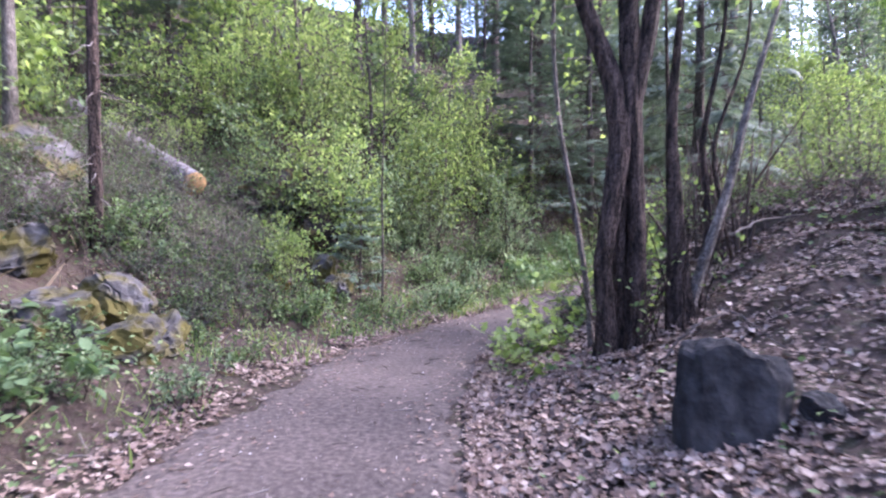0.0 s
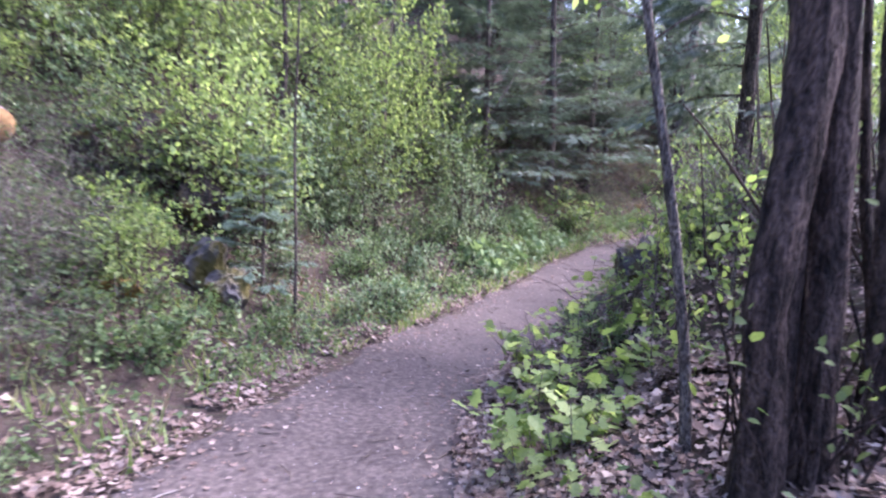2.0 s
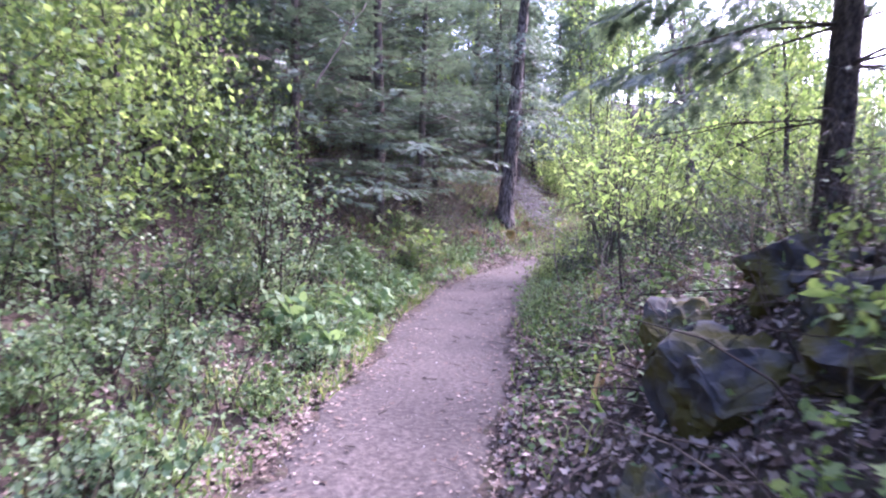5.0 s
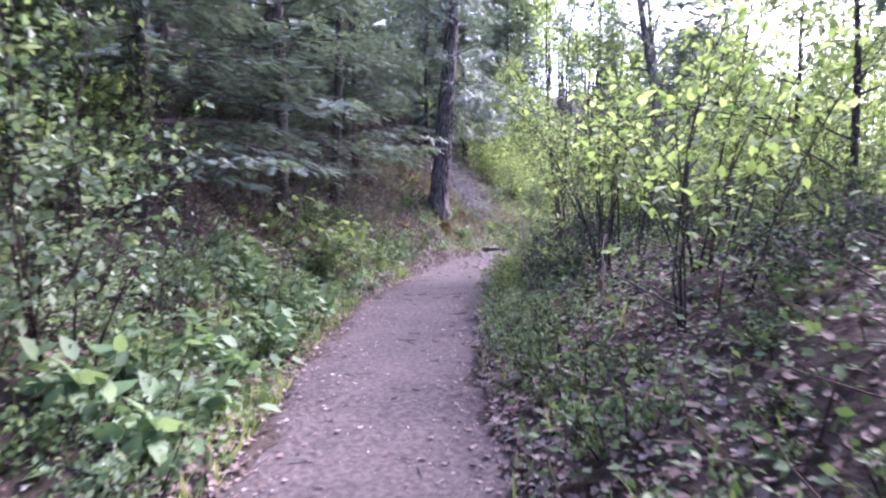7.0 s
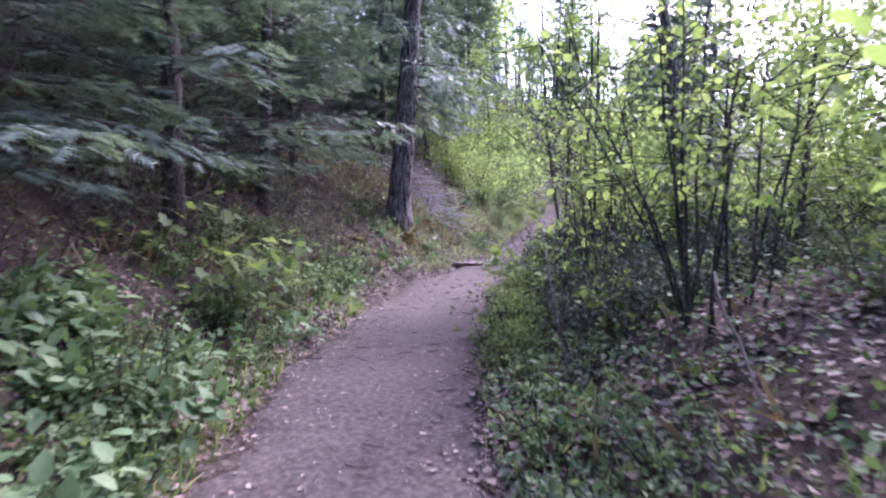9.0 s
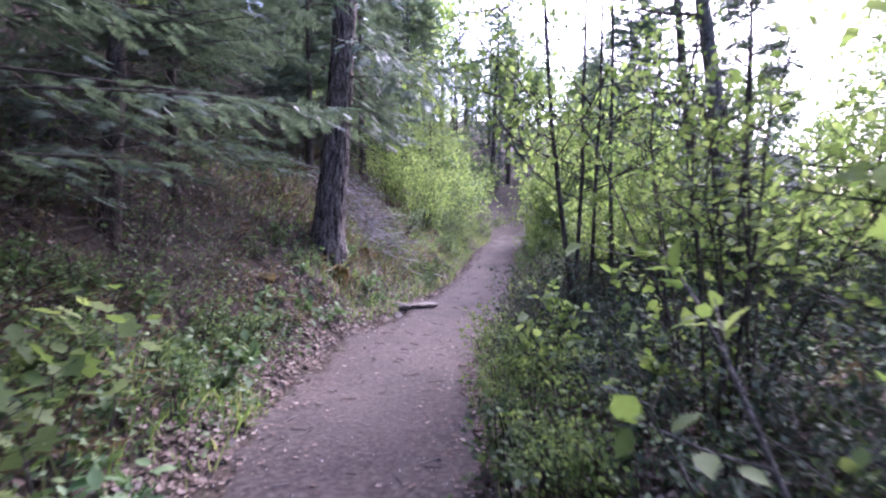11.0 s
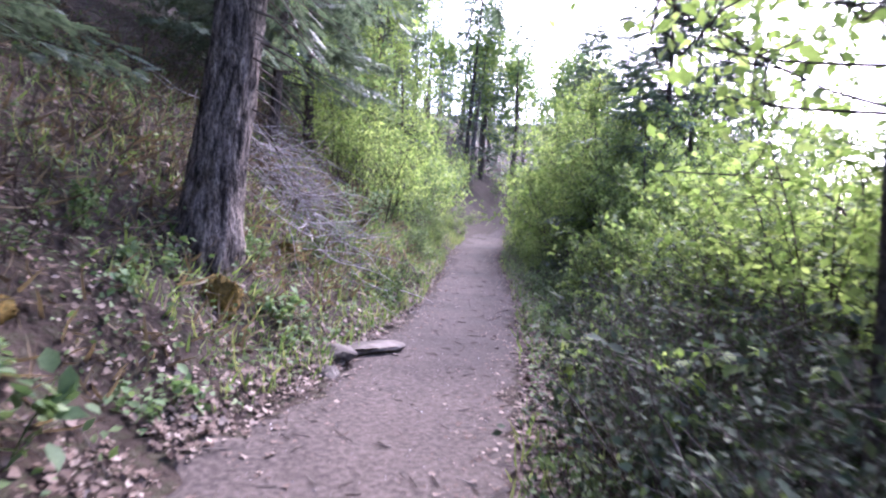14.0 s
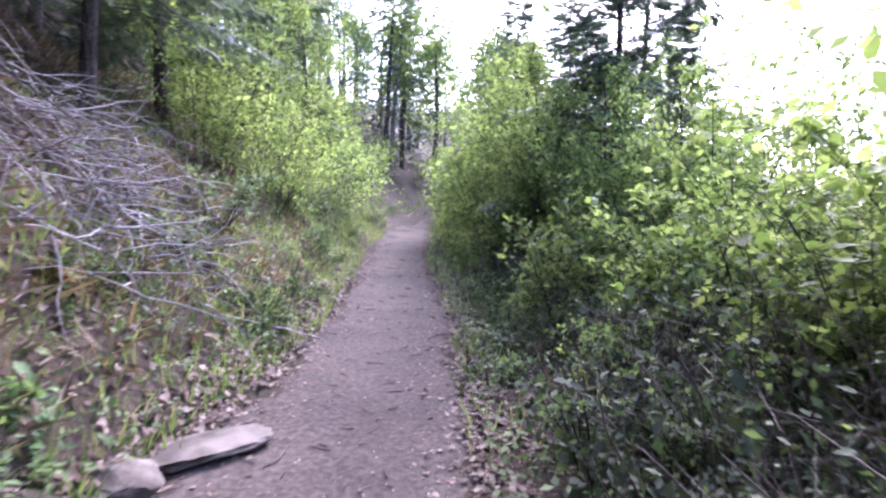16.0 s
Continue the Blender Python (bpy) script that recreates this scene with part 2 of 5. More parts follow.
def land(x, y):
    st, sd, tz = along(x, y)
    hw = np.interp(st, HALF_AT, HALF) + 0.09 * wave(np.asarray(x, float), np.asarray(y, float), 3.1, 0.4)
    e = np.abs(sd) - hw
    rows = np.array([np.interp(np.maximum(e, 0), OUT, r) for r in LEFT])
    rows_r = np.array([np.interp(np.maximum(e, 0), OUT, r) for r in RIGHT])
    pick = np.interp(st, BANK_AT, range(len(BANK_AT)))
    lo = np.clip(pick.astype(int), 0, len(BANK_AT) - 2)
    f = pick - lo
    ix = np.arange(e.size)
    flat = lambda a: np.asarray(a).reshape(-1)
    def take(rw):
        rw = rw.reshape(len(rw), -1)
        return ((1 - flat(f)) * rw[flat(lo), ix] + flat(f) * rw[flat(lo) + 1, ix]).reshape(e.shape)
    bank = np.where(sd < 0, take(rows), take(rows_r))
    rough = np.clip(e / 0.8, 0, 1)
    x, y = np.asarray(x, float), np.asarray(y, float)
    bumps = 0.10 * wave(x, y, 1.3, 0.3) + 0.05 * wave(y, x, 3.7, 1.1) + 0.022 * wave(x, y, 9.1, 2.0)
    bumps *= rough * np.where(np.abs(sd) > 25, 6, 1)
    dish = -0.03 * np.clip(1 - np.abs(sd) / hw, 0, 1) + 0.008 * wave(x, y, 5.0, 0.7) * (1 - rough)
    return tz + bank + bumps + dish


def height(x, y):
    return float(land(np.array([x]), np.array([y]))[0])


def edge_of(x, y):
    st, sd, tz = along(x, y)
    return st, np.sign(sd) * (np.abs(sd) - np.interp(st, HALF_AT, HALF))


def spot(st, e):
    """The place at a station of the trail, e metres beyond its edge (left below 0)."""
    i = int(np.clip(np.searchsorted(STATION, st) - 1, 0, len(SEG) - 1))
    k = (st - STATION[i]) / SEGLEN[i]
    d = e + math.copysign(np.interp(st, HALF_AT, HALF), e)
    u = SEG[i] / SEGLEN[i]
    p = TRAIL[i, :2] + k * SEG[i] + d * np.array((u[1], -u[0]))
    return p[0], p[1]


# ---- mesh helpers ----
class Builder:
    def __init__(self):
        self.v, self.f, self.n = [], [], 0

    def add(self, v, f):
        v = np.asarray(v, float).reshape(-1, 3)
        self.v.append(v)
        self.f.append(np.asarray(f, int).reshape(-1, 3) + self.n)
        self.n += len(v)

    def mesh(self, name, material, smooth=True):
        v, f = np.concatenate(self.v), np.concatenate(self.f)
        me = bpy.data.meshes.new(name)
        me.vertices.add(len(v))
        me.vertices.foreach_set("co", v.astype(np.float32).ravel())
        me.loops.add(f.size)
        me.loops.foreach_set("vertex_index", f.astype(np.int32).ravel())
        me.polygons.add(len(f))
        me.polygons.foreach_set("loop_start", np.arange(0, f.size, 3, dtype=np.int32))
        me.update(calc_edges=True)
        me.polygons.foreach_set("use_smooth", np.full(len(f), smooth))
        me.materials.append(material)
        return me


def part(name, b, material, parent, label="", smooth=True, kind=""):
    ob = new(name, b.mesh(name, material, smooth))
    ob.parent = parent
    tagged(ob, kind=kind)
    if label:
        tagged(ob, label)
    return ob


def thing(name, at, label, category, group=""):
    ob = new(name)
    ob.empty_display_size = 0.1
    ob.matrix_basis = pose(*at)
    return tagged(ob, label, category, group)


def tube(b, pts, radii, sides=6, cap=True, ripple=0.0, rng=None):
    pts = np.asarray(pts, float)
    n = len(pts)
    radii = np.broadcast_to(np.asarray(radii, float), (n,))
    tang = np.gradient(pts, axis=0)
    tang /= np.linalg.norm(tang, axis=1)[:, None] + 1e-9
    ref = np.array((1.0, 0, 0)) if abs(tang[0, 0]) < 0.8 else np.array((0, 1.0, 0))
    u = np.cross(tang, ref)
    u /= np.linalg.norm(u, axis=1)[:, None] + 1e-9
    w = np.cross(tang, u)
    a = np.arange(sides) * 2 * np.pi / sides
    rr = radii[:, None] * np.ones(sides)
    if ripple and rng is not None:
        rr = rr * (1 + ripple * (1.3 * rng.uniform(-1, 1, sides)[None] + 0.5 * rng.uniform(-1, 1, (n, sides))))
    ring = pts[:, None] + rr[..., None] * (np.cos(a)[None, :, None] * u[:, None] + np.sin(a)[None, :, None] * w[:, None])
    v = ring.reshape(-1, 3)
    i = np.arange(n - 1)[:, None] * sides
    j = np.arange(sides)[None]
    k = (j + 1) % sides
    p, q, r, s = i + j, i + k, i + sides + k, i + sides + j
    f = np.concatenate([np.stack([p, q, r], -1).reshape(-1, 3), np.stack([p, r, s], -1).reshape(-1, 3)])
    if cap:
        v = np.concatenate([v, pts[:1], pts[-1:]])
        c0, c1 = n * sides, n * sides + 1
        f = np.concatenate([f, np.stack([np.full(sides, c0), k[0], j[0]], -1), np.stack([np.full(sides, c1), (n - 1) * sides + j[0], (n - 1) * sides + k[0]], -1)])
    b.add(v, f)


def unit(v):
    return v / (np.linalg.norm(v, axis=-1, keepdims=True) + 1e-9)


# leaf outlines, length along y from 0 to 1, with a fold along the midrib
SIMPLE = (np.array([(0, 0, 0), (.3, .45, .07), (0, 1, 0), (-.3, .45, .07)]), [(0, 1, 2), (0, 2, 3)])
OVATE = (np.array([(0, 0, 0), (.26, .25, .06), (.28, .6, .05), (0, 1, -.1), (-.28, .6, .05), (-.26, .25, .06), (0, .5, 0)]),
         [(0, 1, 6), (1, 2, 6), (2, 3, 6), (3, 4, 6), (4, 5, 6), (5, 0, 6)])
LOBED = (np.array([(0, 0, 0), (.34, -.05, .02), (.24, .2, 0), (.55, .38, .06), (.27, .5, 0), (.3, .78, .04), (0, 1, -.05), (-.3, .78, .04), (-.27, .5, 0),
                   (-.55, .38, .06), (-.24, .2, 0), (-.34, -.05, .02), (0, .42, -.02)]), [(i, (i + 1) % 12, 12) for i in range(12)])
THIN = (np.array([(0, 0, 0), (.13, .5, .02), (0, 1, -.05), (-.13, .5, .02)]), [(0, 1, 2), (0, 2, 3)])
DEAD = (np.array([(0, 0, 0), (.3, .02, .03), (.5, .4, .08), (.24, .52, 0), (0, 1, .06), (-.26, .5, 0), (-.52, .36, .07), (-.28, .04, .02)]), [(0, 1, 3), (1, 2, 3), (0, 3, 5), (3, 4, 5), (0, 5, 7), (5, 6, 7)])
BLADE = (np.array([(.05, 0, 0), (-.05, 0, 0), (.035, .5, .06), (-.035, .5, .06), (0, 1, 0)]), [(0, 2, 1), (1, 2, 3), (2, 4, 3)])
comb_v, comb_f = [(0.012, 0, 0), (-0.012, 0, 0), (0, 1, -0.05)], [(0, 2, 1)]
for k_ in range(7):
    y0 = 0.03 + 0.125 * k_
    w_ = 0.33 - 0.02 * k_
    for s_ in (1, -1):
        comb_f.append((len(comb_v), len(comb_v) + 1, len(comb_v) + 2))
        comb_v += [(0, y0, 0), (s_ * w_, y0 + 0.2, -0.03), (0, y0 + 0.12, 0)]
SPRAY = (np.array(comb_v), comb_f)  # a fir twig: a rib with needles on both sides


def leaves(b, outline, at, way, up, size):
    """Many leaves at once: places, the ways they point, the ways they face, and their lengths."""
    tv, tf = outline
    at = np.asarray(at, float)
    y = unit(np.asarray(way, float))
    x = unit(np.cross(y, np.asarray(up, float)))
    z = np.cross(x, y)
    s = np.broadcast_to(np.asarray(size, float), (len(at),))[:, None, None]
    v = at[:, None] + s * (tv[None, :, 0, None] * x[:, None] + tv[None, :, 1, None] * y[:, None] + tv[None, :, 2, None] * z[:, None])
    f = np.asarray(tf)[None] + (np.arange(len(at)) * len(tv))[:, None, None]
    b.add(v, f)


def curve_points(start, way, length, n, rng, lift=0.0, wobble=0.12):
    p, d, out = np.array(start, float), unit(np.array(way, float)), []
    for i in range(n):
        out.append(p.copy())
        d = unit(d + rng.normal(0, wobble, 3) + np.array((0, 0, lift / n)))
        p = p + d * length / (n - 1)
    return np.array(out)

# ---- ground and trail ----
def axis(lo, hi, fine, far):
    mid = list(np.arange(lo, hi + 1e-6, fine))
    step, a, b = fine, lo, hi
    while b < far:
        step *= 1.22
        a, b = a - step, b + step
        mid = [a] + mid + [b]
    return np.array(mid)


gx, gy = axis(-6, 21, 0.16, 420), axis(-1, 28, 0.16, 420)
GX, GY = np.meshgrid(gx, gy)
b = Builder()
nx, ny = len(gx), len(gy)
q = np.arange((ny - 1) * nx).reshape(ny - 1, nx)[:, :-1].ravel()
b.add(np.stack([GX, GY, land(GX, GY)], -1), np.concatenate([np.stack([q, q + 1, q + nx + 1], -1), np.stack([q, q + nx + 1, q + nx], -1)]))
ground = tagged(new("ground", b.mesh("ground", M_SOIL)), "dark forest soil rising into banks beside the trail", "ground", kind="structure")

b = Builder()
st_list = np.arange(2, 96, 0.12)
across = np.linspace(-1.12, 1.12, 19)
rows = []
for s in st_list:
    i = int(np.clip(np.searchsorted(STATION, s) - 1, 0, len(SEG) - 1))
    # smoothed centre line
    near = s + np.linspace(-1.2, 1.2, 7)
    cx, cy = np.interp(near, STATION, TRAIL[:, 0]).mean(), np.interp(near, STATION, TRAIL[:, 1]).mean()
    dx = np.interp(s + 0.6, STATION, TRAIL[:, 0]) - np.interp(s - 0.6, STATION, TRAIL[:, 0])
    dy = np.interp(s + 0.6, STATION, TRAIL[:, 1]) - np.interp(s - 0.6, STATION, TRAIL[:, 1])
    l = math.hypot(dx, dy)
    hw = np.interp(s, HALF_AT, HALF)
    wl = hw * (1 + 0.1 * math.sin(s * 2.3) + 0.06 * math.sin(s * 7.1) + 0.06 * math.sin(s * 16.7 + 2 * math.sin(s * 3)))
    wr = hw * (1 + 0.1 * math.sin(s * 1.9 + 2) + 0.06 * math.sin(s * 6.3 + 1) + 0.06 * math.sin(s * 15.1 + 2 * math.sin(s * 2.6)))
    off = np.where(across < 0, across * wl, across * wr)
    rows.append(np.stack([cx + off * dy / l, cy - off * dx / l], -1))
rows = np.array(rows)
tz_ = land(rows[..., 0], rows[..., 1]) + 0.02 - 0.06 * np.clip((np.abs(across) - 0.9) / 0.22, 0, 1)[None] + 0.006 * wave(rows[..., 0], rows[..., 1], 17, 0.2)
n = len(across)
q = np.arange((len(rows) - 1) * n).reshape(-1, n)[:, :-1].ravel()
b.add(np.concatenate([rows, tz_[..., None]], -1), np.concatenate([np.stack([q, q + 1, q + n + 1], -1), np.stack([q, q + n + 1, q + n], -1)]))
tagged(new("trail", b.mesh("trail", M_TRAIL)), "packed grey-brown dirt footpath winding through the woods", "path", kind="structure")


# ---- plants ----
GROWN = {}  # what each kind of plant is made of, for the joined thickets far off

def grow_shrub(seed, tall, spread, stems, count, leaf, outline=SIMPLE, up=0.5, stem_r=0.009, bare=0.25, twig=0.35):
    """Stems and leaves of a bushy plant, at the origin."""
    rng = np.random.default_rng(seed)
    bs, bl = Builder(), Builder()
    at, way = [], []
    for i in range(stems):
        a = rng.uniform(0, 2 * np.pi)
        lean = rng.uniform(0.05, 1) * spread / tall
        h = tall * rng.uniform(0.6, 1.05)
        pts = curve_points((0.05 * math.cos(a) * stems ** 0.5, 0.05 * math.sin(a) * stems ** 0.5, -0.08), (math.cos(a) * lean, math.sin(a) * lean, 1), h, 7, rng, 0.3, 0.1)
        tube(bs, pts, np.linspace(stem_r, stem_r * 0.3, 7), 4, False)
        k = max(3, int(9 * tall ** 0.5))
        for j in range(k):
            f = rng.uniform(bare, 1.0)
            p = pts[0] + 0
            g = f * 6
            p = pts[int(min(g, 5))] * (1 - (g - int(min(g, 5)))) + pts[int(min(g, 5)) + 1] * (g - int(min(g, 5)))
            c = rng.uniform(0, 2 * np.pi)
            tp = curve_points(p, (math.cos(c), math.sin(c), rng.uniform(-0.1, 0.9)), tall * twig * rng.uniform(0.5, 1.1) * (1.25 - 0.6 * f), 4, rng, 0.1, 0.15)
            tube(bs, tp[::3], np.linspace(stem_r * 0.4, stem_r * 0.15, 2), 3, False)
            m = max(2, count // (stems * k))
            t = rng.uniform(0.15, 1.05, m) * 3
            lo = np.clip(t.astype(int), 0, 2)
            pos = tp[lo] + (tp[lo + 1] - tp[lo]) * (t - lo)[:, None]
            at.append(pos + rng.normal(0, leaf * 0.35, (m, 3)))
            way.append(unit(tp[lo + 1] - tp[lo]) * 0.5 + rng.normal(0, 0.6, (m, 3)) + np.array((0, 0, -0.1)))
    at, way = np.concatenate(at), np.concatenate(way)
    leaves(bl, outline, at, way, rng.normal(0, 1 - up, (len(at), 3)) + np.array((0, 0, up * 1.6)), leaf * rng.uniform(0.6, 1.25, len(at)))
    return bs, bl


def shrub(at, label, category, group, seed, material, stem_material=None, name="shrub", **kw):
    bs, bl = grow_shrub(seed, **kw)
    ob = thing(name, at, label, category, group)
    part("stem", bs, stem_material or M_BARK, ob, kind="stuff")
    GROWN[ob.name] = ((bs, stem_material or M_BARK), (bl, material))
    part("foliage", bl, material, ob, kind="stuff")
    return ob


def grow_conifer(seed, tall, reach, low, trunk_r, blade=0.16, density=1.0, droop=0.35, dead_below=0.0, outline=SPRAY):
    rng = np.random.default_rng(seed)
    bt, bb, bn = Builder(), Builder(), Builder()
    zs = np.linspace(-0.3, tall, 14)
    lean = rng.normal(0, 0.012, 2)
    ax = np.stack([lean[0] * zs + 0.03 * np.sin(zs), lean[1] * zs + 0.03 * np.cos(zs * 0.8), zs], -1)
    tube(bt, ax, trunk_r * np.clip(1.08 - zs / tall, 0.04, 2), 10, False, 0.06, rng)
    at, way, up, size = [], [], [], []
    z = low
    while z < tall * 0.985:
        f = (z - low) / (tall - low)
        for i in range(int(rng.integers(4, 7))):
            a = rng.uniform(0, 2 * np.pi)
            ln = reach * (1 - f) ** 0.8 * rng.uniform(0.6, 1.1) + 0.12
            d = np.array((math.cos(a), math.sin(a), 0.15 + 0.3 * f))
            n = 7
            pts = curve_points((lean[0] * z, lean[1] * z, z), d, ln, n, rng, -droop * (1 - f * 0.8), 0.05)
            if z < dead_below:
                tube(bb, pts[:5:2], np.linspace(0.007, 0.003, 3), 3, False)
                continue
            tube(bb, pts[::2], np.linspace(0.004 + 0.005 * ln, 0.003, 4), 3, False)
            m = int(34 * density * ln / blade * 0.16 + 4)
            t = rng.uniform(0.18, 1, m) ** 0.8 * (n - 1)
            lo = np.clip(t.astype(int), 0, n - 2)
            base = pts[lo] + (pts[lo + 1] - pts[lo]) * (t - lo)[:, None]
            fwd = unit(pts[lo + 1] - pts[lo])
            side = unit(np.cross(fwd, np.array((0, 0, 1.0)))) * rng.choice((-1, 1), m)[:, None]
            tl = ln * 0.28 * (1.15 - t / (n - 1)) + blade * 0.5
            out = rng.uniform(0, 1, m) * tl
            w = side * 0.8 + fwd * 0.6 + np.array((0, 0, -0.12 - droop * 0.4)) + rng.normal(0, 0.12, (m, 3))
            at.append(base + unit(w) * out[:, None])
            way.append(w)
            up.append(np.array((0, 0, 1.0)) + rng.normal(0, 0.3, (m, 3)))
            size.append(blade * rng.uniform(0.7, 1.4, m))
        z += rng.uniform(0.16, 0.3) * (0.6 + tall / 14)
    leaves(bn, outline, np.concatenate(at), np.concatenate(way), np.concatenate(up), np.concatenate(size))
    return bt, bb, bn


def conifer(at, label, group, seed, material=None, name="conifer", **kw):
    bt, bb, bn = grow_conifer(seed, **kw)
    ob = thing(name, at, label, "tree", group)
    part("trunk", bt, M_DARKBARK, ob)
    part("bough", bb, M_DARKBARK, ob, kind="stuff")
    part("needles", bn, material or M_NEEDLE, ob, kind="stuff")
    GROWN[ob.name] = ((bt, M_DARKBARK), (bb, M_DARKBARK), (bn, material or M_NEEDLE))
    return ob


def grow_tree(seed, tall, trunk_r, crown, count, leaf, clear=0.35, lean=(0, 0), outline=SIMPLE):
    """A broadleaf tree: tapered trunk, two orders of limbs, leaves round the outer twigs."""
    rng = np.random.default_rng(seed)
    bt, bb, bl = Builder(), Builder(), Builder()
    n = 12
    pts = curve_points((0, 0, -0.3), (lean[0], lean[1], 1), tall, n, rng, 0.1, 0.035)
    tube(bt, pts, trunk_r * np.linspace(1.12, 0.15, n) ** 0.9, 9, False, 0.07, rng)
    at = []
    for i in range(int(14 + tall)):
        f = rng.uniform(clear, 0.98)
        g = f * (n - 1)
        lo = min(int(g), n - 2)
        p = pts[lo] + (pts[lo + 1] - pts[lo]) * (g - lo)
        a = rng.uniform(0, 2 * np.pi)
        ln = crown * (1.15 - 0.7 * f) * rng.uniform(0.6, 1.15)
        lp = curve_points(p, (math.cos(a), math.sin(a), rng.uniform(0.2, 0.9)), ln, 6, rng, 0.2, 0.14)
        tube(bb, lp, np.linspace(trunk_r * 0.34 * (1.1 - f * 0.7), 0.006, 6), 5, False)
        for j in range(6):
            k = rng.uniform(0.3, 1) * 5
            lo2 = min(int(k), 4)
            q0 = lp[lo2] + (lp[lo2 + 1] - lp[lo2]) * (k - lo2)
            tp = curve_points(q0, rng.normal(0, 1, 3) + np.array((0, 0, 0.3)), ln * 0.4, 4, rng, 0.0, 0.2)
            tube(bb, tp, np.linspace(0.007, 0.003, 4), 3, False)
            m = max(2, count // int((14 + tall) * 6))
            at.append(tp[rng.integers(1, 4, m)] + rng.normal(0, ln * 0.11, (m, 3)))
    at = np.concatenate(at)
    leaves(bl, outline, at, rng.normal(0, 1, (len(at), 3)) + np.array((0, 0, -0.3)), rng.normal(0, 0.6, (len(at), 3)) + np.array((0, 0, 1)), leaf * rng.uniform(0.6, 1.3, len(at)))
    return bt, bb, bl


def tree(at, label, group, seed, material, bark, name="broadleaf_tree", **kw):
    bt, bb, bl = grow_tree(seed, **kw)
    ob = thing(name, at, label, "tree", group)
    part("trunk", bt, bark, ob)
    part("limb", bb, bark, ob, kind="stuff")
    GROWN[ob.name] = ((bt, bark), (bb, bark), (bl, material))
    part("foliage", bl, material, ob, kind="stuff")
    return ob


def set_down(ob, x, y, turn, scale=1.0, sink=0.05, tilt=0.0):
    return copy_thing(ob, pose(x, y, height(x, y) - sink, tilt, 0, turn) @ Matrix.Scale(scale, 4))


PLACE = random.Random(7)


def scatter(kinds, count, stations, out, size, clear=()):
    """Copies of the given plants in a stretch of bank; out: distances beyond the trail's edge."""
    for i in range(count):
        for attempt in range(8):
            x, y = spot(PLACE.uniform(*stations), PLACE.uniform(*out))
            st, e = edge_of(np.array([x]), np.array([y]))
            lowest = min(abs(out[0]), abs(out[1]))
            if abs(e[0]) >= lowest - 0.05 and all(math.hypot(x - cx, y - cy) > r for cx, cy, r in clear):
                set_down(PLACE.choice(kinds), x, y, PLACE.uniform(0, 360), PLACE.uniform(*size))
                break


def ground_at(x, y, sink=0.05):
    return (x, y, height(x, y) - sink)


# kinds of plant, each first one standing where the clip shows one
sx = ground_at(*spot(41.5, -1.3))
green_a = shrub(sx, "green leafy shrub on the bank beside the trail", "shrub", "bank shrubs", 11, M_GREEN, tall=1.5, spread=0.9, stems=9, count=1000, leaf=0.066)
green_b = shrub(ground_at(*spot(43, -2.2)), "green leafy shrub on the bank beside the trail", "shrub", "bank shrubs", 12, M_GREEN, tall=1.9, spread=1.1, stems=8, count=1150, leaf=0.076)
bright_a = shrub(ground_at(*spot(39, -3.2)), "yellow-green spring shrub with small fresh leaves", "shrub", "bright shrubs", 13, M_BRIGHT, tall=2.3, spread=1.3, stems=8, count=1350, leaf=0.08)
bright_b = shrub(ground_at(*spot(58, 1.2)), "yellow-green spring shrub with small fresh leaves", "shrub", "bright shrubs", 14, M_BRIGHT, tall=1.7, spread=1.2, stems=9, count=1150, leaf=0.076)
pale_a = shrub(ground_at(1.55, 13.15), "shrub with pale grey-green leaves beside the trail", "shrub", "pale shrubs", 15, M_PALE, tall=2.4, spread=0.9, stems=8, count=1150, leaf=0.065, outline=OVATE)
low_a = shrub(ground_at(*spot(40.2, -0.5)), "low green undershrub at the trail's edge", "shrub", "low shrubs", 16, M_HERB, name="undershrub", tall=0.5, spread=0.5, stems=8, count=460, leaf=0.056)
low_b = shrub(ground_at(*spot(41.0, -0.7)), "low pale-leaved undershrub at the trail's edge", "shrub", "low shrubs", 17, M_PALE, name="undershrub", tall=0.65, spread=0.6, stems=8, count=500, leaf=0.056)
low_c = shrub(ground_at(*spot(55.0, 0.8)), "low brushy shrub with dark stems and small leaves", "shrub", "low shrubs", 18, M_GREEN, name="undershrub", tall=0.8, spread=0.8, stems=10, count=600, leaf=0.06)
bramble = shrub(ground_at(*spot(55.5, 1.6)), "dense dark bramble thicket with small leaves", "bramble", "brambles", 36, M_BRAMBLE, M_TWIG, name="bramble", tall=0.95, spread=1.2, stems=16, count=1100, leaf=0.06, bare=0.05, twig=0.45)
tall_bush = shrub(ground_at(*spot(58.5, 3.0)), "tall leafy shrub crowding the trail with fresh leaves", "shrub", "tall shrubs", 37, M_BRIGHT, M_DARKBARK, tall=3.4, spread=1.5, stems=9, count=2200, leaf=0.085, bare=0.3, twig=0.24)
brush = shrub(ground_at(*spot(50.0, -2.2)), "tangle of bare brown twigs with few leaves", "shrub", "bare brush", 19, M_GREEN, M_TWIG, name="brush", tall=1.4, spread=1.2, stems=15, count=130, leaf=0.05, twig=0.45, stem_r=0.007)
sapling = shrub(ground_at(2.3, 7.5), "slim sapling with fresh yellow-green leaves", "sapling", "saplings", 20, M_BRIGHT, M_GREYBARK, name="sapling", tall=1.2, spread=0.3, stems=4, count=150, leaf=0.075, outline=OVATE, twig=0.2)
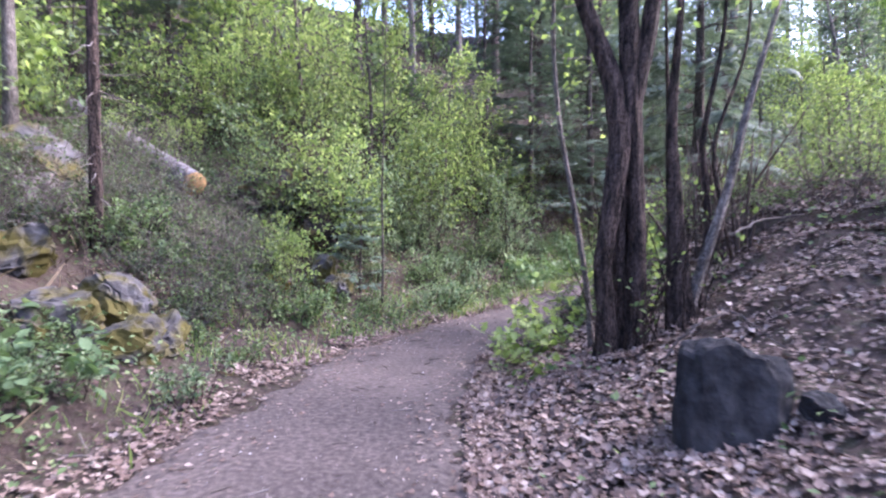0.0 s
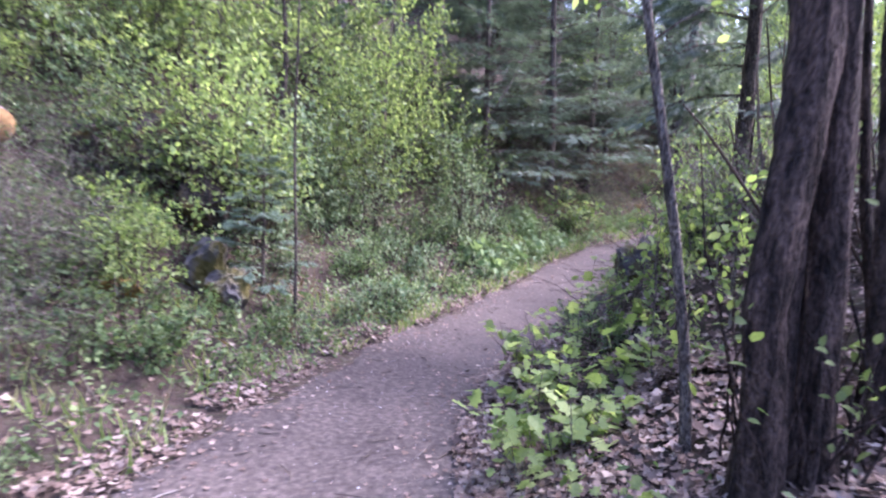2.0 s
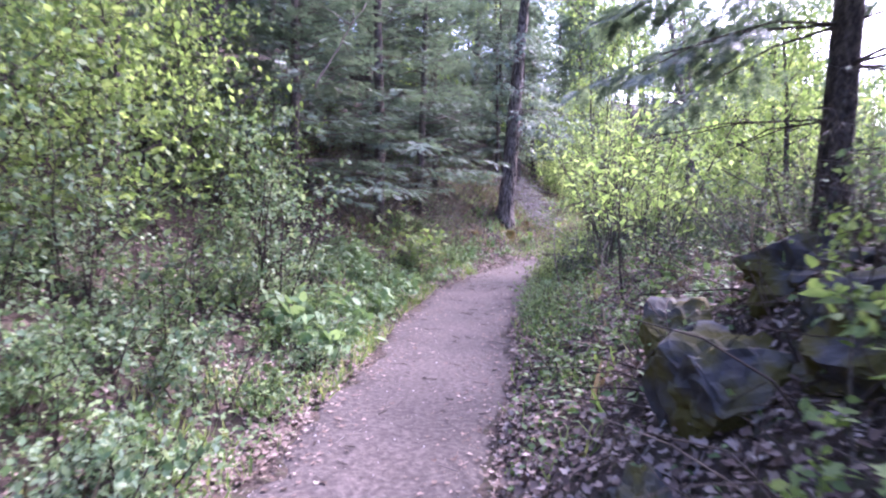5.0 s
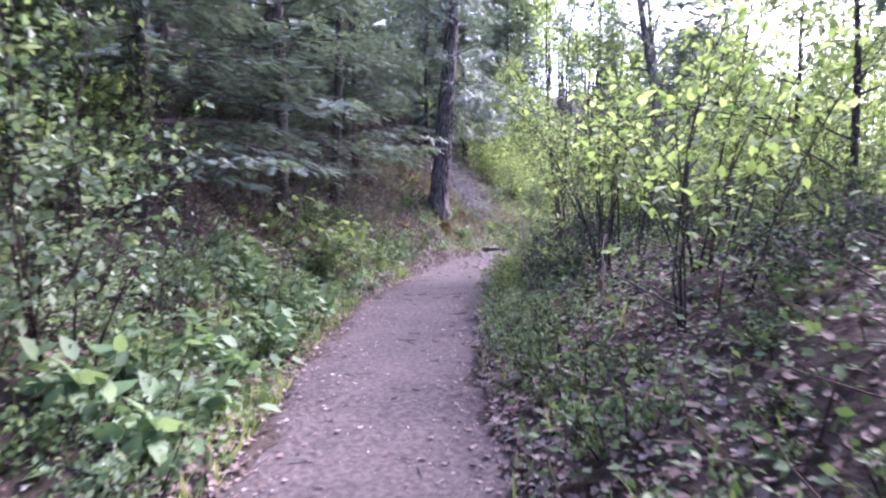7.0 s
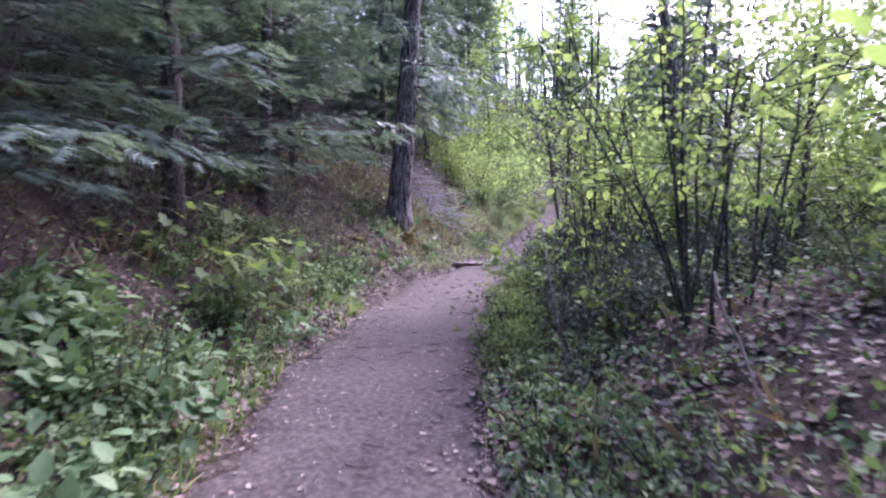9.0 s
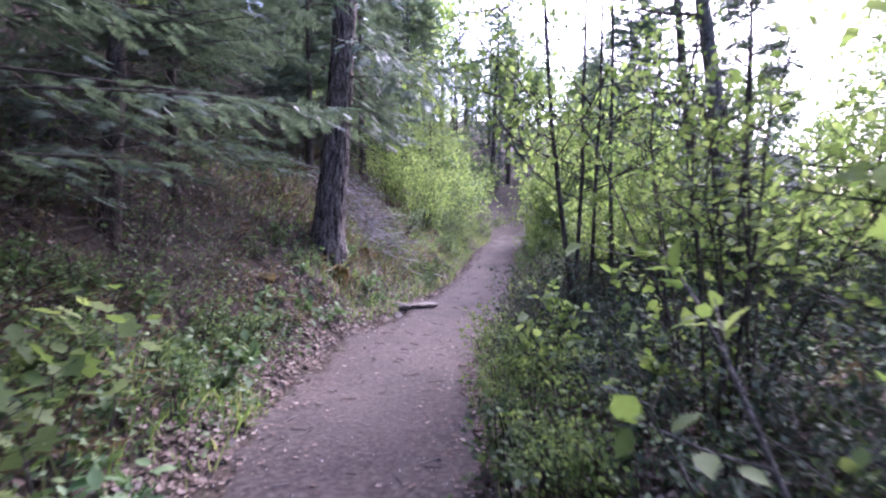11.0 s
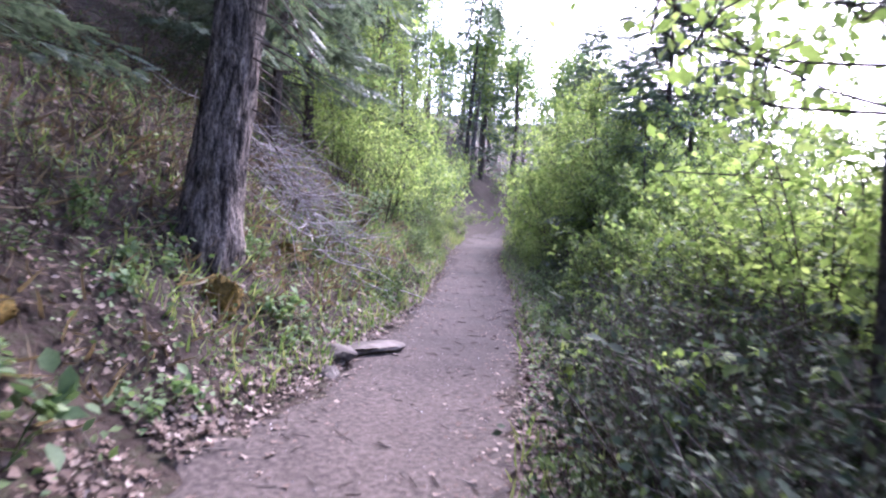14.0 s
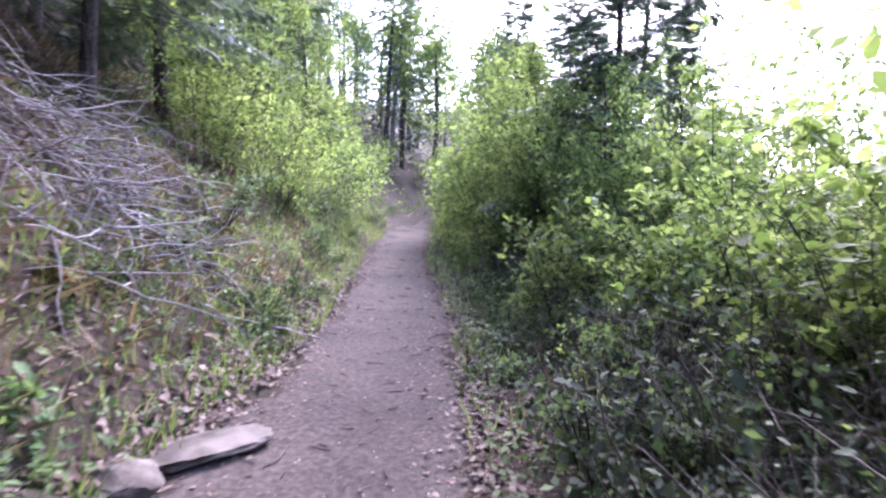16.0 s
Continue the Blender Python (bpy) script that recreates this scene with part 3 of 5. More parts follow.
young_maple = shrub(ground_at(0.95, 6.0), "young maple with lobed yellow-green leaves", "sapling", "young maples", 21, M_BRIGHT, M_GREYBARK, name="young_maple", tall=0.75, spread=0.8, stems=6, count=100, leaf=0.095, outline=LOBED, up=0.9, stem_r=0.006)
hazel = shrub(ground_at(6.45, 12.92), "clump of many dark upright stems with sparse leaves", "shrub", "stem clumps", 22, M_BRIGHT, M_DARKBARK, name="hazel", tall=3.0, spread=1.1, stems=15, count=1100, leaf=0.07, outline=OVATE, stem_r=0.013, bare=0.4, twig=0.2)
arching = shrub(ground_at(4.75, 10.95), "arching shrub with dark twigs and large fresh leaves", "shrub", "arching shrubs", 33, M_BRIGHT, M_DARKBARK, name="shrub", tall=2.3, spread=0.85, stems=6, count=430, leaf=0.08, outline=OVATE, bare=0.3, twig=0.32, up=0.75)
broad_herb = shrub(ground_at(1.95, 12.45), "broad-leaved green herb with large ribbed leaves", "herb", "broad-leaved herbs", 23, M_BROAD, M_HERB, name="broad_herb", tall=0.4, spread=0.3, stems=5, count=50, leaf=0.24, outline=OVATE, up=0.6, twig=0.25, stem_r=0.007)
round_herb = shrub(ground_at(*spot(51.8, -0.6)), "leafy herb with rounded bright green leaves", "herb", "leafy herbs", 24, M_BROAD, M_HERB, name="leafy_herb", tall=0.45, spread=0.4, stems=8, count=110, leaf=0.12, outline=OVATE, up=0.7, twig=0.3, stem_r=0.005)
young_fir = conifer(ground_at(-1.35, 9.25), "young fir with pale blue-green needles under taller shrubs", "young firs", 25, M_NEEDLE_PALE, name="young_fir", tall=1.6, reach=0.6, low=0.2, trunk_r=0.025, blade=0.085, density=1.2)
spruce = conifer(ground_at(4.55, 17.83), "dark green spruce with drooping boughs and bare lower trunk", "dark spruces", 26, tall=11, reach=2.5, low=0.5, trunk_r=0.11, blade=0.155, density=0.72, dead_below=0.8)
spruce_b = conifer(ground_at(2.35, 15.9), "dark green spruce with boughs reaching near the ground", "dark spruces", 27, tall=7.5, reach=1.9, low=0.7, trunk_r=0.08, blade=0.15, density=0.8)
thin_fir = conifer(ground_at(20.2, 21.2), "slender fir with open pointed crown", "open firs", 28, tall=8.5, reach=2.3, low=0.5, trunk_r=0.09, blade=0.28, density=0.9)
tall_tree = tree(ground_at(*spot(47, -9)), "tall broadleaf tree on the slope in spring leaf", "slope trees", 29, M_BRIGHT, M_GREYBARK, tall=10, trunk_r=0.13, crown=2.6, count=2600, leaf=0.13)
green_tree = tree(ground_at(*spot(36, -8)), "tall green broadleaf tree on the slope", "slope trees", 30, M_GREEN, M_DARKBARK, tall=9, trunk_r=0.15, crown=2.8, count=2800, leaf=0.13)
bank_fir = conifer(ground_at(3.7, 8.5, 0.1), "dark fir on the mound with a bare lower trunk", "bank firs", 34, tall=6.5, reach=1.5, low=0.7, trunk_r=0.085, blade=0.13, density=1.5, droop=0.7, dead_below=1.0)
dark_stem = tree(ground_at(9.41, 16.44), "dark slender tree stem with few limbs", "dark stems", 35, M_BRIGHT, M_DARKBARK, tall=7, trunk_r=0.026, crown=1.6, count=1300, leaf=0.085, clear=0.3, lean=(-0.06, 0.02))
bushy_tree = tree(ground_at(20.9, 23.4), "bushy broadleaf tree leafy to the ground in spring green", "bushy trees", 38, M_BRIGHT, M_DARKBARK, tall=5.2, trunk_r=0.06, crown=2.1, count=3000, leaf=0.11, clear=0.08)
bank_maple = shrub(ground_at(*spot(59.5, 2.0)), "spreading maple shrub with layered yellow-green lobed leaves", "shrub", "maple shrubs", 39, M_BRIGHT, M_DARKBARK, name="maple_shrub", tall=2.0, spread=1.6, stems=8, count=950, leaf=0.09, outline=LOBED, up=0.9, bare=0.4, twig=0.4)
slim_tree = tree(ground_at(11.39, 15.78), "slender grey-trunked tree with light leafy crown", "slim trees", 31, M_PALE, M_GREYBARK, tall=8, trunk_r=0.11, crown=1.7, count=1100, leaf=0.09, clear=0.45)

def thicket(name, label, category, kinds, count, stations, out, size):
    """Plants too far off to tell apart, joined into one mesh a material."""
    made = {}
    for i in range(count):
        x, y = spot(PLACE.uniform(*stations), PLACE.uniform(*out))
        m = np.array(pose(x, y, height(x, y) - 0.05, 0, 0, PLACE.uniform(0, 360)) @ Matrix.Scale(PLACE.uniform(*size), 4))
        for bd, mat in GROWN[PLACE.choice(kinds).name]:
            to = made.setdefault(mat.name, (Builder(), mat))[0]
            for v, f in ((np.concatenate(bd.v), np.concatenate(bd.f)),):
                to.add(v @ m[:3, :3].T + m[:3, 3], f)
    for bd, mat in made.values():
        tagged(new(name, bd.mesh(name, mat)), label, category, kind="stuff")


def far_kind(key, *layers):
    """A plain kind of plant for joined thickets."""
    GROWN[key] = layers
    return collections.namedtuple("Kind", "name")(key)


bs_, bl_ = grow_shrub(51, tall=2.2, spread=1.4, stems=5, count=340, leaf=0.15)
far_bright = far_kind("far_bright", (bl_, M_BRIGHT))
bs_, bl_ = grow_shrub(52, tall=2.0, spread=1.3, stems=5, count=340, leaf=0.14)
far_green = far_kind("far_green", (bs_, M_BARK), (bl_, M_GREEN))
bt_, bb_, bl_ = grow_tree(53, tall=9, trunk_r=0.13, crown=2.6, count=850, leaf=0.28)
far_tree = far_kind("far_tree", (bt_, M_GREYBARK), (bl_, M_BRIGHT))
bt_, bb_, bl_ = grow_tree(54, tall=10, trunk_r=0.15, crown=2.8, count=850, leaf=0.28)
far_dark_tree = far_kind("far_dark_tree", (bt_, M_DARKBARK), (bl_, M_GREEN))
bt_, bb_, bl_ = grow_conifer(55, tall=12, reach=2.4, low=1.2, trunk_r=0.15, blade=0.42, density=0.5, outline=THIN)
far_fir = far_kind("far_fir", (bt_, M_DARKBARK), (bl_, M_NEEDLE))

# left bank, from the start on
LOG_VIEW = ((-2.0, 4.8, 0.8), (-2.5, 6.0, 1.0), (-3.2, 7.6, 1.2), (-3.8, 9.0, 1.3), (-5.0, 9.2, 1.2), (-3.2, 5.2, 1.2), (-6.0, 9.4, 0.8))
scatter([green_a, green_b, bright_a], 12, (27, 37), (-2.4, -6), (0.8, 1.2), clear=LOG_VIEW)
scatter([green_a, bright_a, green_b], 18, (29, 42), (-4.6, -8), (0.9, 1.3), clear=LOG_VIEW)
scatter([brush], 13, (32, 38), (-1.5, -5), (0.6, 0.9), clear=((-3, 5, 1.3),))
scatter([low_a, low_c], 20, (30, 38), (-0.8, -3.2), (0.5, 0.9), clear=((-3.2, 5, 0.8),))
scatter([bright_a, green_a, pale_a, bright_b], 24, (37, 46), (-1.7, -4.0), (0.7, 1.1), clear=((2.7, 15.7, 0.6), (-0.95, 8.9, 0.8), *LOG_VIEW))
scatter([bright_a, bright_b, green_b], 20, (37, 47), (-3.2, -7), (0.9, 1.4), clear=LOG_VIEW)
scatter([low_a, low_b], 44, (37, 46), (-0.35, -1.7), (0.6, 1.1))
scatter([low_a, low_c, round_herb], 26, (45, 51), (-0.35, -1.6), (0.6, 1.0))
scatter([brush], 14, (47, 53), (-1.5, -4.5), (0.7, 1.1), clear=((9.95, 21.47, 0.9),))
scatter([round_herb], 12, (50, 55), (-0.35, -1.2), (0.4, 0.75), clear=((11.6, 21, 0.6),))
scatter([low_a, round_herb], 8, (54, 57), (-0.5, -1.2), (0.4, 0.6), clear=((11.6, 21, 0.6),))
scatter([brush, low_c], 7, (53, 60), (-2.5, -5), (0.6, 0.9), clear=((9.95, 21.47, 0.9),))
scatter([bright_b, bright_a], 9, (60.5, 67), (-1.0, -2.8), (0.8, 1.15))
scatter([low_a, low_b], 26, (57, 76), (-0.3, -1.8), (0.6, 1.1))
scatter([young_fir], 3, (46, 53), (-3.4, -6), (0.8, 1.4), clear=((9.95, 21.47, 1.2),))
scatter([low_a, low_c, brush], 20, (31, 39), (-1.6, -6), (0.7, 1.2), clear=((-3.2, 5, 0.7),))
scatter([brush], 12, (48, 54), (-0.9, -3), (0.5, 0.9), clear=((9.95, 21.47, 0.8),))
scatter([low_c, low_a, low_b], 16, (47, 58), (-1.2, -4), (0.5, 0.9), clear=((9.95, 21.47, 0.8),))
for x, y, s in ((-5.4, 11.6, 1.1), (-6.6, 12.2, 1.2), (-4.7, 12.4, 1.1), (-8.2, 10.2, 1.3), (-7.4, 13.2, 1.3), (-9.2, 11.6, 1.3), (-8.0, 8.4, 1.2), (-6.8, 7.4, 1.1), (-6.2, 6.2, 1.1), (-5.6, 4.6, 1.0), (-7.4, 5.4, 1.2)):
    set_down(PLACE.choice((green_b, bright_a, green_a)), x, y, PLACE.uniform(0, 360), s)
for kind, x, y, s in ((brush, -2.9, 7.3, 0.9), (brush, -3.3, 8.0, 0.9), (brush, -2.4, 6.6, 0.7), (brush, -3.9, 8.3, 0.9), (bright_b, -2.15, 7.7, 0.75), (low_a, -1.8, 7.1, 1.0), (low_c, -2.2, 6.9, 0.9), (bramble, 8.6, 15.3, 0.7), (bramble, 9.3, 15.4, 0.8), (bramble, 8.0, 14.7, 0.7), (tall_tree, -6.4, 8.6, 0.8), (green_tree, -6.9, 5.6, 0.8), (green_tree, -8.5, 13.5, 0.9)):
    set_down(kind, x, y, PLACE.uniform(0, 360), s)
for kind, x, y, s in ((bright_a, -3.3, 10.4, 0.6), (green_a, -4.3, 10.7, 0.7), (bright_b, -5.1, 10.9, 0.8), (green_b, -3.9, 11.5, 0.8), (low_a, -3.2, 9.7, 1.1), (low_c, -3.6, 10.0, 1.1), (low_b, -4.4, 10.1, 1.2), (low_a, -2.9, 9.2, 1.0), (low_b, -2.7, 8.4, 1.0), (low_c, -3.1, 8.7, 1.0),
                      (low_a, -3.6, 8.4, 1.0), (low_b, -4.3, 8.4, 0.9), (low_c, -2.6, 7.6, 1.0), (low_a, -3.4, 7.4, 1.0), (low_b, -4.1, 7.6, 1.0), (brush, -3.4, 9.4, 0.7), (brush, -4.7, 10.4, 0.9), (bright_b, -2.5, 8.9, 0.55), (green_a, -2.9, 7.0, 0.5)):
    set_down(kind, x, y, PLACE.uniform(0, 360), s)
for x, y, turn, s in ((-8.6, 11.4, 150, 1.0), (-6.6, 14.2, 200, 1.0)):
    set_down(spruce_b, x, y, turn, s)
for kind, x, y, s in ((green_a, -5.4, 8.2, 0.7), (green_b, -6.2, 9.0, 0.9), (green_a, -6.0, 7.0, 0.8), (bright_a, -7.2, 9.6, 1.0), (green_b, -5.2, 6.6, 0.6), (green_a, -7.6, 7.2, 1.0), (brush, -4.6, 7.4, 0.8), (brush, -5.0, 8.6, 0.8)):
    set_down(kind, x, y, PLACE.uniform(0, 360), s)
# right bank
scatter([low_a, low_c], 8, (36, 40), (0.8, 4), (0.4, 0.6), clear=((1.6, 3.2, 1.0),))
scatter([brush], 8, (36.5, 40), (1.5, 4.5), (0.7, 1.0), clear=((1.5, 4.8, 0.6), (1.6, 3.3, 1.4)))
scatter([low_c, low_a], 14, (41, 48), (0.7, 3), (0.35, 0.6))
scatter([low_a, low_b, round_herb], 16, (37.5, 42), (0.5, 2.4), (0.3, 0.55))
scatter([brush, sapling], 9, (43, 49), (2.0, 5), (0.5, 0.8))
scatter([hazel, bright_b], 8, (47, 53), (3.6, 7), (0.7, 0.9))
scatter([low_c, low_b, low_a], 30, (49, 58), (0.8, 2.0), (0.6, 1.0))
scatter([low_c, green_a, bright_b], 20, (50, 58), (1.7, 4), (0.6, 0.9))
scatter([brush], 16, (51, 62), (1.1, 3.6), (0.4, 0.7))
scatter([bright_b, bright_a, green_a], 24, (54.5, 68), (1.9, 5.5), (0.7, 1.15))
scatter([low_c, low_a], 20, (58, 70), (0.5, 1.6), (0.5, 0.9))
scatter([bramble], 22, (50, 66), (1.3, 3.4), (0.6, 1.05))
scatter([bramble], 12, (46.5, 51), (1.5, 4), (0.5, 0.8))
scatter([tall_bush, green_b], 11, (46, 55), (4.5, 8), (0.8, 1.1))
scatter([bramble], 5, (40.5, 43.5), (1.6, 3.2), (0.5, 0.7))
scatter([brush], 5, (41, 44), (1.5, 3.2), (0.5, 0.7))
scatter([tall_bush], 9, (55, 67), (3.0, 5.5), (0.6, 0.8))
scatter([low_a, round_herb], 18, (44.5, 50.5), (-0.4, -1.8), (0.6, 1.0))
scatter([green_a, brush], 10, (49, 57), (-3, -6), (0.7, 1.0), clear=((9.95, 21.47, 1.0),))
scatter([bramble], 18, (54, 65), (1.0, 2.4), (0.45, 0.75))
scatter([tall_bush], 10, (62, 73), (1.6, 5), (1.1, 1.45))
scatter([green_a, brush], 22, (29.5, 37.5), (-1.9, -5.5), (0.5, 0.75), clear=((-3.2, 5.2, 0.9),))
for st_, e_, s in ((54.5, 0.9, 0.5), (56.0, 0.9, 0.5), (57.4, 0.8, 0.45), (58.8, 0.8, 0.5), (60.2, 0.8, 0.5), (62.0, 0.7, 0.5)):
    set_down(PLACE.choice((bright_b, bright_a, bright_b, green_a)), *spot(st_, e_ + 0.15), PLACE.uniform(0, 360), s)
for st_, e_, s in ((43.4, 0.42, 0.6), (43.9, 0.35, 0.6), (44.4, 0.45, 0.6), (44.9, 0.32, 0.6), (45.4, 0.4, 0.6), (45.9, 0.34, 0.6), (46.4, 0.45, 0.6), (46.9, 0.35, 0.6), (47.5, 0.4, 0.6), (48.2, 0.4, 0.6), (44.6, 0.75, 0.6), (46.2, 0.8, 0.6), (47.8, 0.8, 0.6)):
    set_down(PLACE.choice((low_a, low_b, low_c)), *spot(st_, e_), PLACE.uniform(0, 360), s)
for kind, x, y, s in ((green_a, -5.1, 9.35, 0.6), (bright_a, -5.7, 9.9, 0.55), (green_b, -6.6, 10.6, 0.7), (green_a, -5.0, 8.7, 0.45)):
    set_down(kind, x, y, PLACE.uniform(0, 360), s)
for st_, e_, s in ((56.6, 2.1, 0.75), (58.0, 2.5, 0.85), (59.4, 2.0, 0.85), (61.0, 2.3, 1.0), (55.4, 3.2, 0.7), (62.5, 1.8, 1.0), (54.2, 3.4, 0.65)):
    set_down(tall_bush, *spot(st_, e_), PLACE.uniform(0, 360), s)
for st_, e_, s in ((50.9, 1.45, 0.9), (51.8, 1.5, 1.0), (52.7, 1.5, 1.0), (53.6, 1.5, 0.9)):
    set_down(bramble, *spot(st_, e_), PLACE.uniform(0, 360), s)
for x, y, s in ((9.3, 16.7, 0.8), (9.9, 17.1, 0.85), (8.9, 16.2, 0.75), (9.9, 16.9, 1.0), (9.2, 16.2, 0.9), (10.4, 17.5, 0.9), (10.2, 16.9, 0.9), (10.9, 17.9, 0.9), (11.4, 17.7, 1.0), (11.9, 18.3, 0.9), (12.5, 18.3, 1.0), (12.9, 19.0, 0.8),
                (6.8, 14.1, 0.75), (7.3, 14.5, 0.75), (6.6, 13.5, 0.7), (7.1, 13.7, 0.8), (7.8, 14.9, 0.8)):
    set_down(bramble, x, y, PLACE.uniform(0, 360), s)
for x, y, s in ((11.2, 17.4, 0.9), (10.6, 17.2, 0.8), (11.9, 17.6, 0.9), (12.6, 18.6, 0.8), (9.5, 16.6, 0.7), (10.9, 17.6, 0.8), (11.5, 18.0, 0.75), (10.2, 17.3, 0.8), (9.2, 16.5, 0.7), (12.2, 18.0, 0.9)):
    set_down(brush, x, y, PLACE.uniform(0, 360), s)
scatter([bramble], 18, (50.5, 62), (1.1, 2.6), (0.5, 0.8))
scatter([low_c, low_b], 16, (50, 62), (0.3, 0.9), (0.4, 0.7))
scatter([low_a, low_c, bramble, brush], 34, (30, 37.5), (-1.0, -4.6), (0.5, 0.9), clear=((-3.2, 5.2, 0.6), (-2.7, 5.0, 0.6)))
scatter([bramble, brush], 14, (34, 39), (-2.2, -5), (0.6, 0.95))
scatter([low_b, low_a, green_a], 30, (37.5, 45), (-0.7, -3.2), (0.5, 0.85))
scatter([low_a, low_c, round_herb], 24, (32, 36.8), (-0.7, -3.2), (0.8, 1.15), clear=((-3.2, 5.2, 0.5), (-2.7, 5.0, 0.5)))
for kind, x, y, s in ((low_b, -0.7, 11.2, 1.1), (green_a, -1.2, 10.6, 0.5), (low_b, -0.4, 12.0, 1.1), (green_a, -1.6, 11.6, 0.55), (low_a, -1.0, 12.2, 1.2), (low_b, -0.1, 11.4, 1.0), (green_a, -1.9, 10.4, 0.5), (pale_a, -0.9, 11.7, 0.45), (low_b, -1.4, 10.0, 1.1), (low_a, -1.8, 9.6, 1.1),
                      (bramble, -3.3, 7.5, 0.8), (bramble, -2.8, 7.0, 0.7), (bramble, -3.9, 7.7, 0.8), (bramble, -4.6, 7.9, 0.8), (bramble, -3.0, 8.2, 0.8), (bramble, -4.3, 8.7, 0.8), (bramble, -3.6, 6.6, 0.6)):
    set_down(kind, x, y, PLACE.uniform(0, 360), s)
scatter([low_a, low_c, low_b], 18, (30.5, 36), (-0.35, -1.6), (0.45, 0.8))
for x, y, s in ((11.85, 17.0, 0.85), (10.9, 16.4, 0.8), (12.7, 17.9, 0.6), (13.5, 17.2, 0.7)):
    set_down(tall_bush, x, y, PLACE.uniform(0, 360), s)
scatter([round_herb], 12, (43.3, 46.5), (-0.35, -1.5), (0.9, 1.2))
for kind, x, y, s in ((young_maple, 5.1, 16.9, 1.5), (young_maple, 4.75, 16.55, 1.4), (young_maple, 5.5, 17.35, 1.4), (young_maple, 4.6, 17.1, 1.5), (tall_tree, -1.0, 19.0, 1.0), (tall_tree, 0.6, 21.5, 1.1), (green_tree, -3.0, 20.0, 1.1), (green_tree, 2.0, 23.0, 1.1), (tall_tree, -5.0, 17.5, 1.0)):
    set_down(kind, x, y, PLACE.uniform(0, 360), s)
for x, y, s in ((0.0, 13.4, 0.8), (-1.6, 12.4, 0.9), (-3.2, 13.6, 1.1), (0.7, 14.9, 0.7), (-5.0, 14.5, 1.2), (-7.5, 11.5, 1.2), (-9.0, 8.0, 1.2)):
    set_down(bushy_tree, x, y, PLACE.uniform(0, 360), s)
# farther off
thicket("far_thicket", "low green growth edging the trail ahead", "thicket", [far_bright, far_green], 40, (61, 84), (-0.35, -1.3), (0.25, 0.45))
thicket("far_thicket", "low green growth edging the trail ahead", "thicket", [far_bright, far_green], 34, (63, 84), (0.35, 1.4), (0.25, 0.45))
thicket("far_thicket", "leafy green thicket along the trail ahead", "thicket", [far_bright, far_green], 46, (65, 92), (-0.9, -6), (0.7, 1.3))
thicket("far_thicket", "leafy green thicket along the trail ahead", "thicket", [far_bright, far_green], 34, (67, 92), (0.8, 5), (0.7, 1.4))
thicket("far_thicket", "leafy green thicket filling the slope behind", "thicket", [far_green, far_bright, far_green], 60, (26, 60), (-6, -16), (1.1, 1.9))
thicket("far_thicket", "leafy green thicket filling the slope behind", "thicket", [far_green, far_green, far_bright], 40, (63, 105), (-2.0, -22), (1.0, 1.8))
thicket("far_thicket", "leafy green thicket beyond the trail's verge", "thicket", [far_bright, far_green, far_bright], 34, (30, 44), (5, 13), (1.0, 1.5))
thicket("far_thicket", "leafy green thicket beyond the trail's verge", "thicket", [far_bright, far_green, far_bright], 60, (48, 84), (5, 16), (0.9, 1.5))
thicket("far_thicket", "leafy green thicket beyond the trail's verge", "thicket", [far_bright, far_green], 40, (68, 105), (0.9, 9), (1.2, 2.2))
# trees
for x, y, turn, s in ((6.3, 19.7, 40, 0.85), (3.0, 18.4, 200, 0.9), (5.4, 21.2, 120, 1.0), (8.3, 23.4, 80, 0.9)):
    set_down(spruce, x, y, turn, s)
for x, y, turn, s in ((1.2, 16.6, 220, 1.0), (7.4, 21.0, 160, 0.85), (12.9, 26.4, 90, 1.1), (15.0, 29.0, 30, 1.2)):
    set_down(spruce_b, x, y, turn, s)
for x, y, turn, s in ((25, 23.5, 50, 0.8), (30, 28, 10, 1.1), (24, 35, 80, 1.3), (21.8, 21.2, 140, 1.05)):
    set_down(thin_fir, x, y, turn, s)
thicket("far_woods", "mixed spring woods up the slope", "woods", [far_tree, far_dark_tree, far_fir], 16, (26, 50), (-10, -22), (0.8, 1.2))
scatter([spruce_b, tall_tree], 4, (54, 62), (-5, -9), (0.8, 1.1))
thicket("far_woods", "mixed spring woods up the slope", "woods", [far_tree, far_fir, far_fir], 12, (50, 66), (-7, -18), (0.7, 1.1))
thicket("far_woods", "mixed spring woods beyond the verge", "woods", [far_tree, far_dark_tree], 9, (26, 43), (8, 18), (0.7, 1.0))
scatter([slim_tree], 5, (44, 54), (6, 13), (0.7, 1.0))
thicket("far_woods", "mixed spring woods on the slopes ahead", "woods", [far_tree, far_dark_tree, far_fir], 46, (68, 142), (-4, -40), (1.0, 1.9))
thicket("far_woods", "mixed spring woods closing the view ahead", "woods", [far_tree, far_dark_tree, far_fir], 40, (96, 144), (-8, 25), (1.2, 1.9))
thicket("far_woods", "mixed spring woods beyond the verge", "woods", [far_tree, far_dark_tree], 20, (80, 125), (4, 25), (0.7, 1.1))
thicket("far_woods", "mixed spring woods up the slope", "woods", [far_tree, far_dark_tree, far_fir, far_dark_tree], 26, (38, 62), (-11, -26), (0.9, 1.3))
thicket("far_woods", "dark firs high on the slope ahead", "woods", [far_fir, far_fir, far_dark_tree], 22, (64, 95), (-4, -16), (0.8, 1.2))
